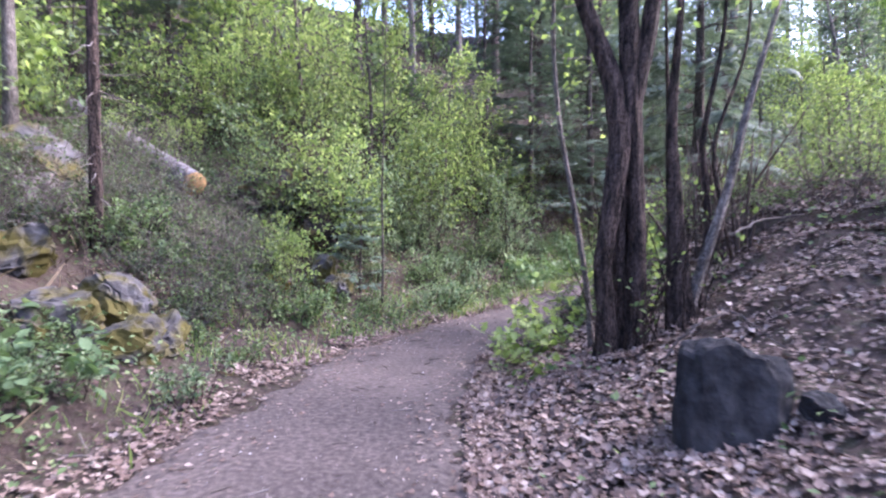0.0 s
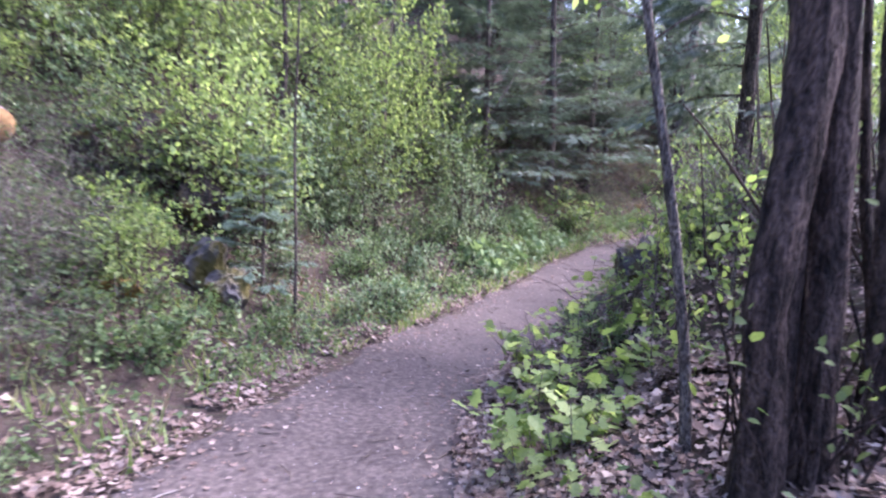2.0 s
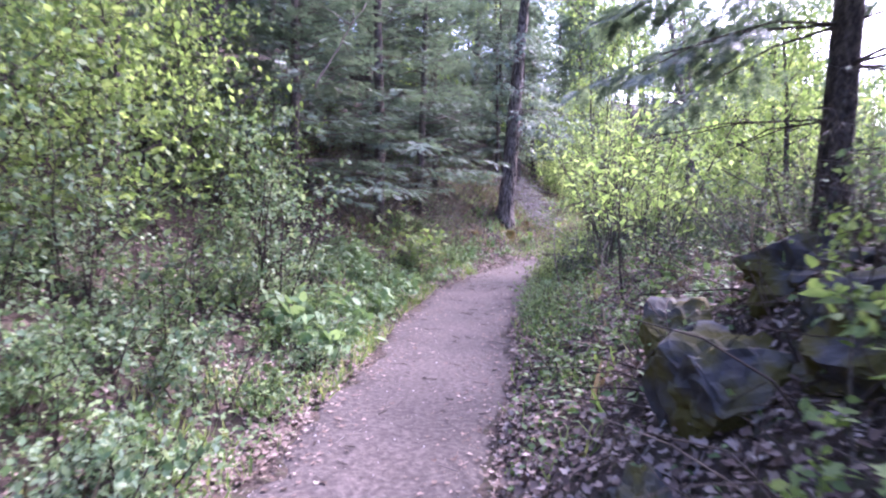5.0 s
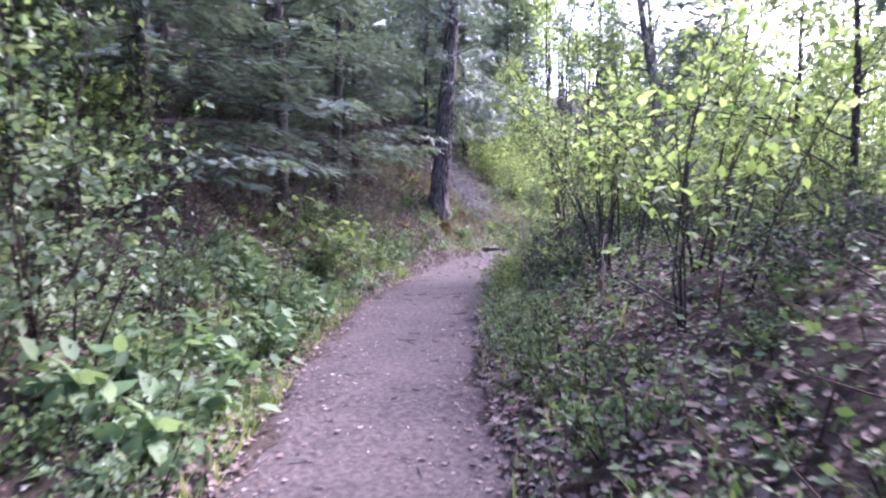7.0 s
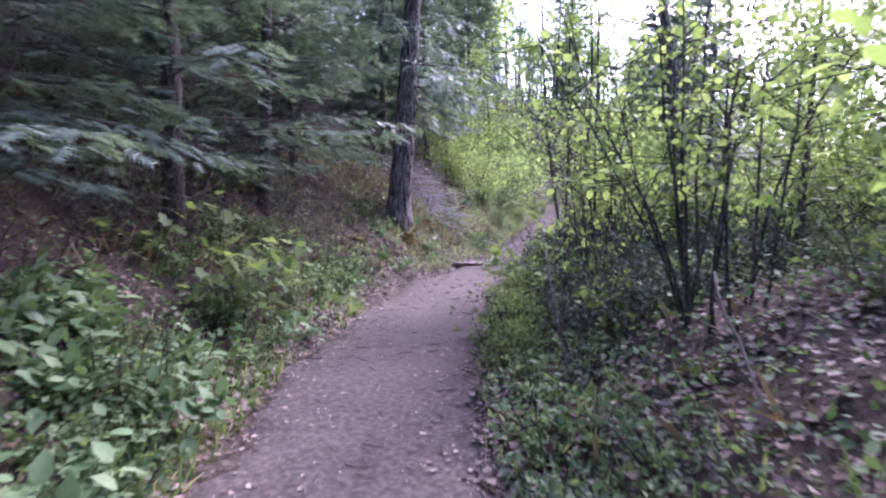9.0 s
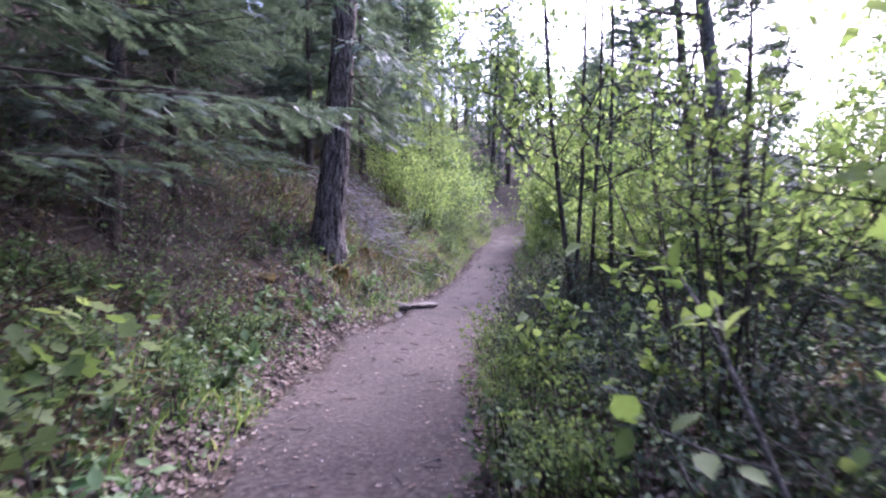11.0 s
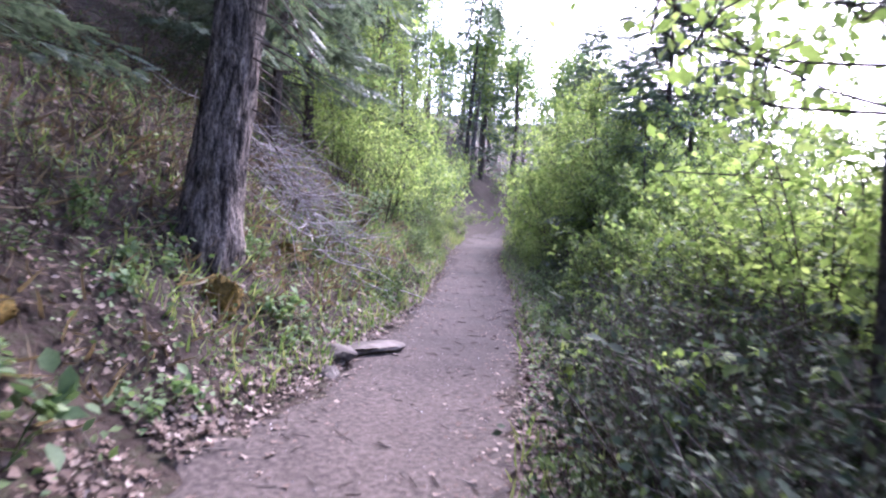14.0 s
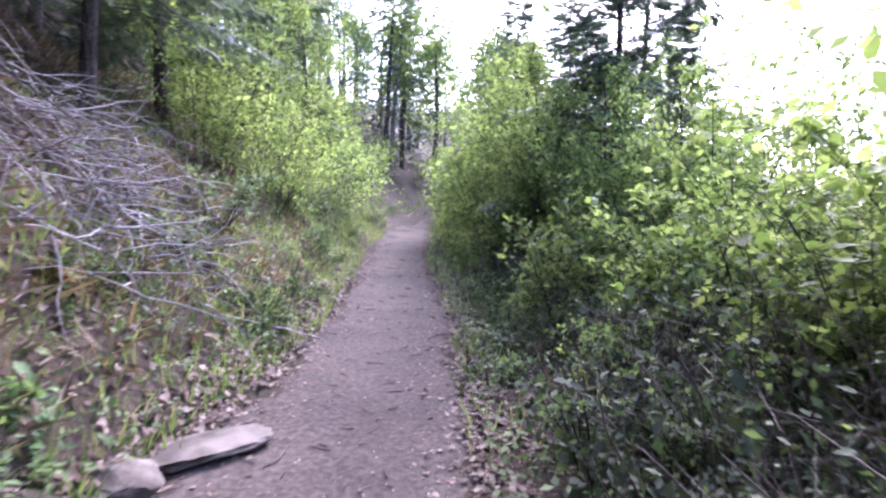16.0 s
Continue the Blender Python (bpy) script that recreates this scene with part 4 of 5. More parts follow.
thicket("far_thicket", "leafy green thicket filling the slope behind", "thicket", [far_green, far_bright], 24, (63, 84), (-1.6, -7), (0.9, 1.5))
for x, y, s in ((9.52, 16.6, 0.85), (9.95, 16.4, 0.95), (10.0, 16.7, 0.9)):
    set_down(dark_stem, x, y, PLACE.uniform(0, 360), s)
set_down(slim_tree, 12.8, 16.6, 30, 0.85)
for x, y, s in ((5.6, 11.4, 1.0), (13.6, 17.0, 0.7)):
    set_down(arching, x, y, PLACE.uniform(0, 360), s)
for x, y, s in ((7.7, 15.35, 0.5), (8.35, 15.15, 0.55), (8.6, 15.6, 0.5), (6.4, 13.75, 0.8), (7.4, 14.6, 0.6), (9.2, 16.0, 0.6)):
    set_down(sapling, x, y, PLACE.uniform(0, 360), s)
for x, y, s in ((22.9, 24.8, 1.0), (19.1, 22.2, 0.75), (25.2, 26.4, 1.0), (28.0, 28.2, 1.1), (19.6, 30.2, 1.0), (22.6, 31.8, 1.0), (27.0, 35.0, 1.1), (16.6, 19.4, 0.55), (14.2, 16.8, 0.4), (15.8, 16.7, 0.5),
                (8.8, 12.4, 0.7), (9.9, 13.7, 0.75), (7.6, 11.2, 0.7), (17.5, 20.6, 0.6), (12.4, 14.6, 0.6)):
    set_down(bushy_tree, x, y, PLACE.uniform(0, 360), s)
for st_, e_, s in ((56.3, 2.3, 0.85), (57.8, 2.9, 1.0), (58.2, 1.7, 0.7), (60.8, 2.6, 1.0), (62.2, 1.9, 0.9), (63.5, 2.8, 1.1), (65.2, 2.0, 1.0), (54.6, 2.8, 0.8), (67.2, 2.2, 1.0)):
    set_down(bank_maple, *spot(st_, e_), PLACE.uniform(0, 360), s)
for x, y, turn, s in ((12.3, 15.9, 40, 0.7), (12.7, 24.7, 80, 1.0), (14.4, 26.2, 200, 1.15), (11.2, 23.9, 310, 0.8)):
    set_down(bank_fir, x, y, turn, s)
for st_, e_, s in ((54.4, 1.9, 0.85), (56.4, 1.8, 0.8), (58.6, 1.5, 0.75), (60.0, 1.9, 0.85)):
    set_down(bank_maple, *spot(st_, e_), PLACE.uniform(0, 360), s)
for kind, x, y, s in ((bright_b, 6.8, 14.95, 0.42), (bright_a, 7.5, 15.7, 0.42), (bright_b, 6.1, 14.3, 0.4), (bright_a, 8.25, 16.4, 0.4), (low_c, 6.45, 14.7, 0.9), (low_c, 7.1, 15.35, 0.9), (low_a, 4.35, 11.5, 0.9), (low_c, 4.75, 12.2, 0.7), (low_a, 3.75, 10.8, 0.9), (low_c, 5.3, 13.2, 0.7), (low_a, 3.2, 9.9, 0.8)):
    set_down(kind, x, y, PLACE.uniform(0, 360), s)
for x, y, s in ((7.6, 14.6, 0.8),):
    set_down(hazel, x, y, PLACE.uniform(0, 360), s)
for x, y, s in ((1.6, 12.75, 0.9), (2.2, 12.75, 0.8), (1.85, 13.1, 0.8)):
    set_down(broad_herb, x, y, PLACE.uniform(0, 360), s)
for x, y, s in ((0.75, 5.35, 0.9), (1.0, 6.6, 1.0), (0.6, 4.9, 0.7), (1.35, 6.5, 1.1), (1.25, 7.0, 0.9), (1.7, 7.1, 1.0), (0.85, 5.7, 0.8)):
    set_down(young_maple, x, y, PLACE.uniform(0, 360), s)
for x, y, s in ((1.95, 6.6, 0.9), (2.6, 7.7, 0.7), (2.5, 7.0, 0.9), (1.95, 7.5, 0.6), (2.9, 7.9, 0.6), (1.6, 5.9, 0.7), (2.2, 6.1, 1.0)):
    set_down(sapling, x, y, PLACE.uniform(0, 360), s)

# ---- the multi-stemmed maple and its neighbours ----
def stem_of(name, pts, radii, bark, parent, sides=18, seed=1, ripple=0.08):
    rng = np.random.default_rng(seed)
    p = np.array(pts, float)
    t = np.linspace(0, len(p) - 1, 5 * (len(p) - 1) + 1)
    fine = np.stack([np.interp(t, range(len(p)), p[:, k]) for k in range(3)], -1)
    for i in range(2):
        fine[1:-1] = (fine[:-2] + 2 * fine[1:-1] + fine[2:]) / 4
    bb = Builder()
    tube(bb, fine, np.interp(t, np.linspace(0, len(p) - 1, len(radii)), radii), sides, True, ripple, rng)
    return part(name, bb, bark, parent)


maple = thing("maple_tree", (1.46, 4.76, 0.4), "dark multi-stemmed maple leaning over the leaf-strewn bank", "tree")
stem_of("trunk", [(-0.1, 0, -0.25), (-0.1, -0.02, 0.3), (-0.15, -0.03, 0.7), (-0.08, -0.03, 1.2), (0.0, 0, 1.7), (-0.05, 0.04, 2.2), (-0.3, 0.1, 2.9), (-0.7, 0.25, 4.2), (-1.0, 0.4, 6)], [0.12, 0.075, 0.07, 0.075, 0.085, 0.08, 0.065, 0.05, 0.03], M_BARK, maple, 20, seed=2, ripple=0.16)
stem_of("trunk", [(0.16, 0.05, -0.25), (0.15, 0.05, 0.3), (0.16, 0.05, 0.9), (0.12, 0.04, 1.5), (0.08, 0.03, 2.0), (0.06, 0.05, 2.7), (0.02, 0.1, 3.6), (0.1, 0.3, 6)], [0.14, 0.085, 0.072, 0.075, 0.085, 0.08, 0.06, 0.04], M_BARK, maple, 20, seed=3, ripple=0.16)
stem_of("trunk", [(0.03, 0.12, -0.25), (0.03, 0.12, 0.5), (0.02, 0.1, 1.2), (0.06, 0.06, 1.8), (0.16, 0.05, 2.3), (0.3, 0.1, 3.0), (0.42, 0.2, 4.2), (0.6, 0.3, 6)], [0.12, 0.075, 0.068, 0.075, 0.07, 0.06, 0.045, 0.03], M_BARK, maple, seed=4, ripple=0.16)
stem_of("stump", [(0.6, 0.1, -0.3), (0.58, 0.1, 0.1), (0.55, 0.12, 0.6), (0.52, 0.14, 1.1), (0.48, 0.2, 1.9), (0.6, 0.3, 3)], [0.22, 0.13, 0.085, 0.06, 0.04, 0.02], M_BARK, maple, seed=6, ripple=0.16)
stem_of("limb", [(0.62, 0.1, 0.3), (0.75, 0.1, 0.75), (0.95, 0.12, 1.35), (1.1, 0.15, 2.0), (1.4, 0.2, 3.0)], [0.05, 0.04, 0.034, 0.028, 0.015], M_GREYBARK, maple, 10, seed=7, ripple=0.14)
# stiff shoots and leafy sprigs round the foot
bb_, bl_ = Builder(), Builder()
rng = np.random.default_rng(8)
for i in range(26):
    p0 = np.array((rng.uniform(-0.15, 0.6), rng.uniform(-0.2, 0.35), -0.1))
    lp = curve_points(p0, (rng.normal(0, 0.28), rng.normal(0, 0.2), 1), rng.uniform(0.5, 1.7), 7, rng, 0.1, 0.12)
    tube(bb_, lp, np.linspace(rng.uniform(0.005, 0.011), 0.003, 7), 5, False)
    if i % 2 == 0:
        n_ = 12
        at = lp[rng.integers(3, 7, n_)] + rng.normal(0, 0.05, (n_, 3))
        leaves(bl_, OVATE, at, rng.normal(0, 1, (n_, 3)) + np.array((0, 0, 0.5)), rng.normal(0, 0.5, (n_, 3)) + np.array((0, 0, 1)), 0.06 * rng.uniform(0.6, 1.2, n_))
part("shoot", bb_, M_BARK, maple, kind="stuff")
part("sprig", bl_, M_BRIGHT, maple, "fresh green sprigs on the shoots", kind="stuff")
bb_, bl_ = Builder(), Builder()
rng = np.random.default_rng(5)
for i in range(16):
    p0 = np.array((-0.3, 0.2, 3.0)) + rng.normal(0, 0.4, 3) + np.array((0, 0, i * 0.18))
    lp = curve_points(p0, (*rng.normal(0, 1, 2), 0.4), rng.uniform(1, 2.2), 6, rng, 0.0, 0.12)
    tube(bb_, lp, np.linspace(0.02, 0.004, 6), 4, False)
    at = lp[rng.integers(1, 6, 90)] + rng.normal(0, 0.22, (90, 3))
    leaves(bl_, SIMPLE, at, rng.normal(0, 1, (90, 3)), rng.normal(0, 0.5, (90, 3)) + np.array((0, 0, 1)), 0.1 * rng.uniform(0.6, 1.2, 90))
part("limb", bb_, M_BARK, maple, kind="stuff")
part("foliage", bl_, M_BRIGHT, maple, kind="stuff")

maple_b = thing("maple_tree", (2.2, 5.15, height(2.2, 5.15)), "cluster of dark twisted stems rising from leaf litter", "tree")
for i, (dx, dy, r) in enumerate(((-0.1, 0, 0.024), (0.14, 0.05, 0.035), (0.32, 0.25, 0.026), (0.05, 0.3, 0.018))):
    stem_of("trunk", [(dx * 0.4, dy, -0.2), (dx * 0.6 + 0.05, dy, 0.35), (dx * 1.4 + 0.02, dy * 1.2, 0.9), (dx * 1.3 - 0.06, dy * 1.6, 1.6), (dx * 2.4, dy * 2, 2.6), (dx * 2.6, dy * 2.6, 4.2)], [r * 1.7, r * 1.1, r * 0.9, r * 0.6, r * 0.25], M_BARK, maple_b, 9, 10 + i, 0.1)

grey = thing("slim_tree", (1.39, 5.28, 0.3), "thin curved grey-barked tree beside the maple", "tree")
stem_of("trunk", [(0, 0, -0.2), (-0.04, 0, 0.4), (-0.13, 0, 1.0), (-0.24, 0.02, 1.6), (-0.33, 0.05, 2.1), (-0.38, 0.1, 2.8), (-0.36, 0.2, 4.2), (-0.25, 0.3, 6)], [0.032, 0.025, 0.022, 0.018, 0.01], M_GREYBARK, grey, 10, 21, 0.14)
rng = np.random.default_rng(31)
bg, bf = Builder(), Builder()
for i in range(14):
    z = rng.uniform(1.3, 4.5)
    lp = curve_points((-0.3, 0.05, z), (*rng.normal(0, 1, 2), 0.5), rng.uniform(0.4, 0.9), 5, rng, 0.1, 0.12)
    tube(bg, lp, np.linspace(0.007, 0.002, 5), 4, False)
    at = lp[rng.integers(1, 5, 12)] + rng.normal(0, 0.06, (12, 3))
    leaves(bf, OVATE, at, rng.normal(0, 1, (12, 3)), rng.normal(0, 0.5, (12, 3)) + np.array((0, 0, 1)), 0.07 * rng.uniform(0.6, 1.2, 12))
part("limb", bg, M_GREYBARK, grey, kind="stuff")
part("foliage", bf, M_BRIGHT, grey, kind="stuff")
thin = thing("sapling", ground_at(-0.95, 8.9), "thin straight dark-stemmed sapling at the foot of the bank", "sapling")
stem_of("trunk", [(0, 0, -0.1), (0.02, 0, 0.8), (0.0, 0.02, 1.8), (0.05, 0, 3), (0.08, 0.05, 4.6)], [0.02, 0.015, 0.011, 0.006], M_DARKBARK, thin, 7, 22)
dark_tree = thing("dead_conifer", ground_at(-4.1, 6.8), "dark upright conifer trunk standing on the bank", "tree")
stem_of("trunk", [(0, 0, -0.4), (0.02, 0, 1), (0.0, 0.05, 3), (0.05, 0, 7)], [0.09, 0.07, 0.06, 0.045], M_BARK, dark_tree, 12, 23, 0.14)
rng = np.random.default_rng(24)
bb_ = Builder()
for i in range(60):
    lp = curve_points((0.02, 0.02, rng.uniform(0.1, 5.5)), (*rng.normal(0, 1, 2), rng.uniform(-0.5, 0.2)), rng.uniform(0.3, 1.1), 5, rng, -0.3, 0.14)
    tube(bb_, lp, np.linspace(0.009, 0.002, 5), 4, False)
part("dead_twig", bb_, M_TWIG, dark_tree, "bare dead twigs along the trunk", kind="stuff")



def stalk_clump(at, seed, count, tall, wide):
    """Dense upright dead stems, some broken off, some leaning."""
    ob = thing("dead_shrub", at, "dense clump of upright dead brown stems on the bank", "shrub", "dead stem clumps")
    rng = np.random.default_rng(seed)
    bb = Builder()
    for i in range(count):
        p0 = np.array((rng.normal(0, wide), rng.normal(0, wide), -0.2))
        lean = rng.normal(0, 0.12, 2) if i % 5 else rng.normal(0, 0.45, 2)
        lp = curve_points(p0, (*lean, 1), tall * rng.uniform(0.35, 1.1), 8, rng, 0.05, 0.06)
        tube(bb, lp, np.linspace(rng.uniform(0.008, 0.026), 0.005, 8), 6, True, 0.1, rng)
    part("stem", bb, M_STALK, ob, kind="stuff")
    return ob


M_STALK = chip_material("dead_stalk", [(0.0, (0.025, 0.016, 0.012)), (0.6, (0.06, 0.041, 0.03)), (1.0, (0.13, 0.098, 0.075))])
for i, (x, y, n_, h_, w_) in enumerate(((3.1, 6.95, 30, 1.35, 0.2), (3.55, 7.35, 22, 1.6, 0.22), (3.15, 6.1, 16, 1.3, 0.22))):
    stalk_clump((x, y, height(x, y)), 60 + i, n_, h_, w_)

# ---- the big fir above the trail ----
def big_fir(at):
    ob = thing("fir_tree", at, "large fir with deeply furrowed grey bark on the bank", "tree")
    rng = np.random.default_rng(41)
    bt = Builder()
    sides, rings = 40, 90
    zs = np.linspace(-0.5, 11, rings)
    a = np.arange(sides) * 2 * np.pi / sides
    r = 0.25 * (1 - zs / 15) + 0.09 * np.exp(-np.maximum(zs, 0.0) / 0.3)
    A, Z = np.meshgrid(a, zs)
    ridge = np.abs(np.sin(A * 7 + 0.9 * np.sin(Z * 2.3) + 0.6 * np.sin(Z * 5 + A * 2))) * (0.75 + 0.25 * np.sin(Z * 9 + A * 5))
    rr = r[:, None] * (0.9 + 0.16 * ridge) + rng.normal(0, 0.004, (rings, sides))
    ax, ay = 0.075 * zs + 0.02 * np.sin(zs), -0.02 * zs
    v = np.stack([ax[:, None] + rr * np.cos(A), ay[:, None] + rr * np.sin(A), Z], -1)
    i = np.arange(rings - 1)[:, None] * sides
    j = np.arange(sides)[None]
    k = (j + 1) % sides
    bt.add(v, np.concatenate([np.stack([i + j, i + k, i + sides + k], -1).reshape(-1, 3), np.stack([i + j, i + sides + k, i + sides + j], -1).reshape(-1, 3)]))
    part("trunk", bt, M_FIRBARK, ob)
    bb, bn = Builder(), Builder()
    for i in range(46):
        z = rng.uniform(2.7, 10)
        c = rng.uniform(0, 2 * np.pi)
        ln = rng.uniform(1.4, 3.0) * (1.1 - z / 18)
        pts = curve_points((0.05 * z, 0.01 * z, z), (math.cos(c), math.sin(c), 0.15), ln, 8, rng, -0.7, 0.09)
        tube(bb, pts, np.linspace(0.015, 0.004, 8), 5, False)
        m = 60
        t = rng.uniform(1.5, 7, m)
        lo = np.clip(t.astype(int), 0, 6)
        base = pts[lo] + (pts[lo + 1] - pts[lo]) * (t - lo)[:, None]
        fwd = unit(pts[lo + 1] - pts[lo])
        side = unit(np.cross(fwd, np.array((0, 0, 1.0)))) * rng.choice((-1, 1), m)[:, None]
        w = side * 0.7 + fwd * 0.5 + np.array((0, 0, -0.45)) + rng.normal(0, 0.2, (m, 3))
        leaves(bn, SPRAY, base + unit(w) * rng.uniform(0, 0.5, m)[:, None], w, np.array((0, 0, 1.0)) + rng.normal(0, 0.4, (m, 3)), rng.uniform(0.12, 0.26, m))
    part("bough", bb, M_DARKBARK, ob, kind="stuff")
    part("needles", bn, M_NEEDLE, ob, kind="stuff")
    bd = Builder()
    for i in range(40):
        z = rng.uniform(1.0, 3.2)
        c = rng.uniform(-1.3, 0.6)
        pts = curve_points((0.2 * math.cos(c) + 0.05 * z, 0.2 * math.sin(c), z), (math.cos(c), math.sin(c), -0.35), rng.uniform(0.5, 1.4), 6, rng, -0.7, 0.12)
        tube(bd, pts, np.linspace(0.009, 0.003, 6), 4, False)
    part("dead_twig", bd, M_TWIG, ob, "pale dead twigs hanging from the trunk")
    return ob


fx, fy = 10.0, 21.5
big_fir((fx, fy, height(fx, fy) - 0.05))


# ---- rocks, slabs, log ----
def rock(name, at, size, turn, label, material, seed, rough=0.18, sub=4, flat=0.0, group="", facets=12):
    bm = bmesh.new()
    bmesh.ops.create_icosphere(bm, subdivisions=sub, radius=1)
    off = Vector((seed * 3.1, seed * 1.7, seed * 0.9))
    pick = random.Random(seed)
    cuts = [(Vector((pick.gauss(0, 1), pick.gauss(0, 1), pick.gauss(0, 1))).normalized(), pick.uniform(0.55, 0.85)) for i in range(facets)]
    for v in bm.verts:
        d = v.co.normalized()
        k = 1 + rough * 1.6 * noise.noise(d * 1.3 + off) + rough * 0.7 * noise.noise(d * 3.2 + off) + rough * 0.25 * noise.noise(d * 8 + off)
        c = d * k
        m = max(abs(c.x), abs(c.y), abs(c.z))
        c = c.lerp(c / m * k, 0.35)
        for nrm, far in cuts:
            over = c.dot(nrm) - far
            if over > 0:
                c = c - nrm * over * 0.97
        c = c + d * rough * (0.4 * noise.noise(d * 5 + off) + 0.12 * noise.noise(d * 14 + off))
        if flat and c.z > flat:
            c.z = flat + (c.z - flat) * 0.15
        v.co = Vector((c.x * size[0], c.y * size[1], c.z * size[2]))
    me = bpy.data.meshes.new(name)
    bm.to_mesh(me)
    bm.free()
    me.materials.append(material)
    me.polygons.foreach_set("use_smooth", np.full(len(me.polygons), name == "moss_patch"))
    ob = new(name, me)
    ob.matrix_basis = pose(*at, 0, 0, turn)
    return tagged(ob, label, "rock", group)


rock("boulder", (1.53, 3.1, height(1.53, 3.1) + 0.08), (0.3, 0.27, 0.44), 20, "dark grey pointed boulder sunk in dead leaves", M_ROCK, 1, 0.1, 5, facets=4)
rock("stone", (1.95, 2.95, height(1.95, 2.95) + 0.02), (0.16, 0.12, 0.1), 40, "small dark stone among dead leaves", M_ROCK, 2)
for i, (x, y, sx_, sy_, sz_, lift) in enumerate(((-2.75, 4.85, 0.36, 0.32, 0.3, 0.08), (-3.35, 5.0, 0.46, 0.4, 0.4, 0.12), (-2.65, 5.4, 0.36, 0.3, 0.28, 0.08), (-3.3, 5.75, 0.48, 0.4, 0.36, 0.12), (-4.25, 5.7, 0.4, 0.4, 0.36, 0.1), (-3.3, 4.6, 0.24, 0.22, 0.18, 0.04))):
    rock("mossy_boulder", (x, y, height(x, y) + lift), (sx_, sy_, sz_), i * 50, "grey boulder half covered in yellow-brown moss", M_MOSSROCK, 4 + i, 0.32, group="mossy boulders")
for i, (x, y, sx_, sy_, sz_, lift) in enumerate(((2.55, 8.3, 0.28, 0.24, 0.27, 0.03), (2.1, 8.25, 0.18, 0.14, 0.2, 0.0), (2.7, 7.75, 0.25, 0.2, 0.2, 0.0), (3.0, 8.9, 0.28, 0.22, 0.22, 0.0), (-1.6, 8.7, 0.24, 0.2, 0.25, 0.08), (-1.9, 9.1, 0.3, 0.25, 0.35, 0.1))):
    rock("mossy_stone", (x, y, height(x, y) + lift), (sx_, sy_, sz_), i * 70, "mossy stone set in the bank", M_MOSSROCK, 12 + i, 0.34, 4, group="bank stones", facets=4)
for i, (x, y, sx_, sy_, sz_) in enumerate(((-5.3, 7.5, 0.62, 0.5, 0.55), (-6.1, 8.4, 0.7, 0.6, 0.6), (-4.75, 6.9, 0.4, 0.36, 0.36), (-5.9, 7.2, 0.45, 0.4, 0.4))):
    rock("grey_boulder", (x, y, height(x, y) + 0.15), (sx_, sy_, sz_), i * 65, "weathered grey boulder on the bank above the trail", M_PALEROCK if i == 2 else M_MOSSROCK, 50 + i, 0.2, 4, group="grey boulders", facets=7)
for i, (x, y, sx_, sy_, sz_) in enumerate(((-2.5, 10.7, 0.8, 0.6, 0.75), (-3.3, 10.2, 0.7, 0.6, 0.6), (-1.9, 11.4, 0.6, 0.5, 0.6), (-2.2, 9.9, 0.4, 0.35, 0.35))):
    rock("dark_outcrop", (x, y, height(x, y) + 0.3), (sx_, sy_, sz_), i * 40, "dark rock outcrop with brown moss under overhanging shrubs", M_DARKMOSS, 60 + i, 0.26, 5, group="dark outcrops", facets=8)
for i, (x, y, sx_, sy_, sz_) in enumerate(((3.3, 8.35, 0.3, 0.26, 0.22), (2.85, 7.95, 0.24, 0.2, 0.2), (3.6, 7.8, 0.26, 0.24, 0.2))):
    rock("mound_rock", (x, y, height(x, y) + 0.02), (sx_, sy_, sz_), i * 55, "brown mossy rock jutting from the mound", M_MOSSROCK, 70 + i, 0.34, 4, group="mound rocks", facets=4)
rock("stone_slab", (11.5, 20.98, height(11.5, 20.98) + 0.03), (0.44, 0.24, 0.13), -8, "flat pale brown stone slab at the trail's edge", M_PALEROCK, 21, 0.2, 5, flat=0.35)
rock("stone_slab", (11.0, 20.85, height(11.0, 20.85) + 0.03), (0.26, 0.2, 0.13), 60, "pale rounded stone at the trail's edge", M_PALEROCK, 22, 0.14)
rock("stone_slab", (10.65, 20.5, height(10.65, 20.5) + 0.0), (0.16, 0.12, 0.08), 10, "small pale stone half buried beside the trail", M_PALEROCK, 23)
for i, (x, y, w, h) in enumerate(((9.87, 21.0, 0.19, 0.3), (8.2, 20.2, 0.17, 0.14), (11.2, 22.0, 0.2, 0.08), (-2.4, 8.0, 0.3, 0.12), (2.75, 8.5, 0.2, 0.12))):
    rock("moss_patch", (x, y, height(x, y) + 0.02), (w, w * 0.8, h), i * 60, "yellow-orange moss cushion growing on the bank", M_MOSS, 30 + i, 0.45, 4, group="moss cushions")["category"] = "moss"

log = thing("fallen_log", (-3.95, 9.2, 2.05), "grey-barked fallen log with an orange sawn end", "log")
bb = Builder()
ldir = np.array((-4.1, 2.8, 1.9))
pts = np.array([ldir * f for f in np.linspace(0, 1.0, 14)])
tube(bb, pts, np.linspace(0.2, 0.26, 14), 16, False, 0.05, np.random.default_rng(3))
part("trunk", bb, M_LOGBARK, log)
bb = Builder()
tube(bb, [ldir * -0.002, ldir * 0.01], [0.192, 0.194], 24, True)
part("cut_end", bb, M_CUT, log, "orange-brown sawn end grain")


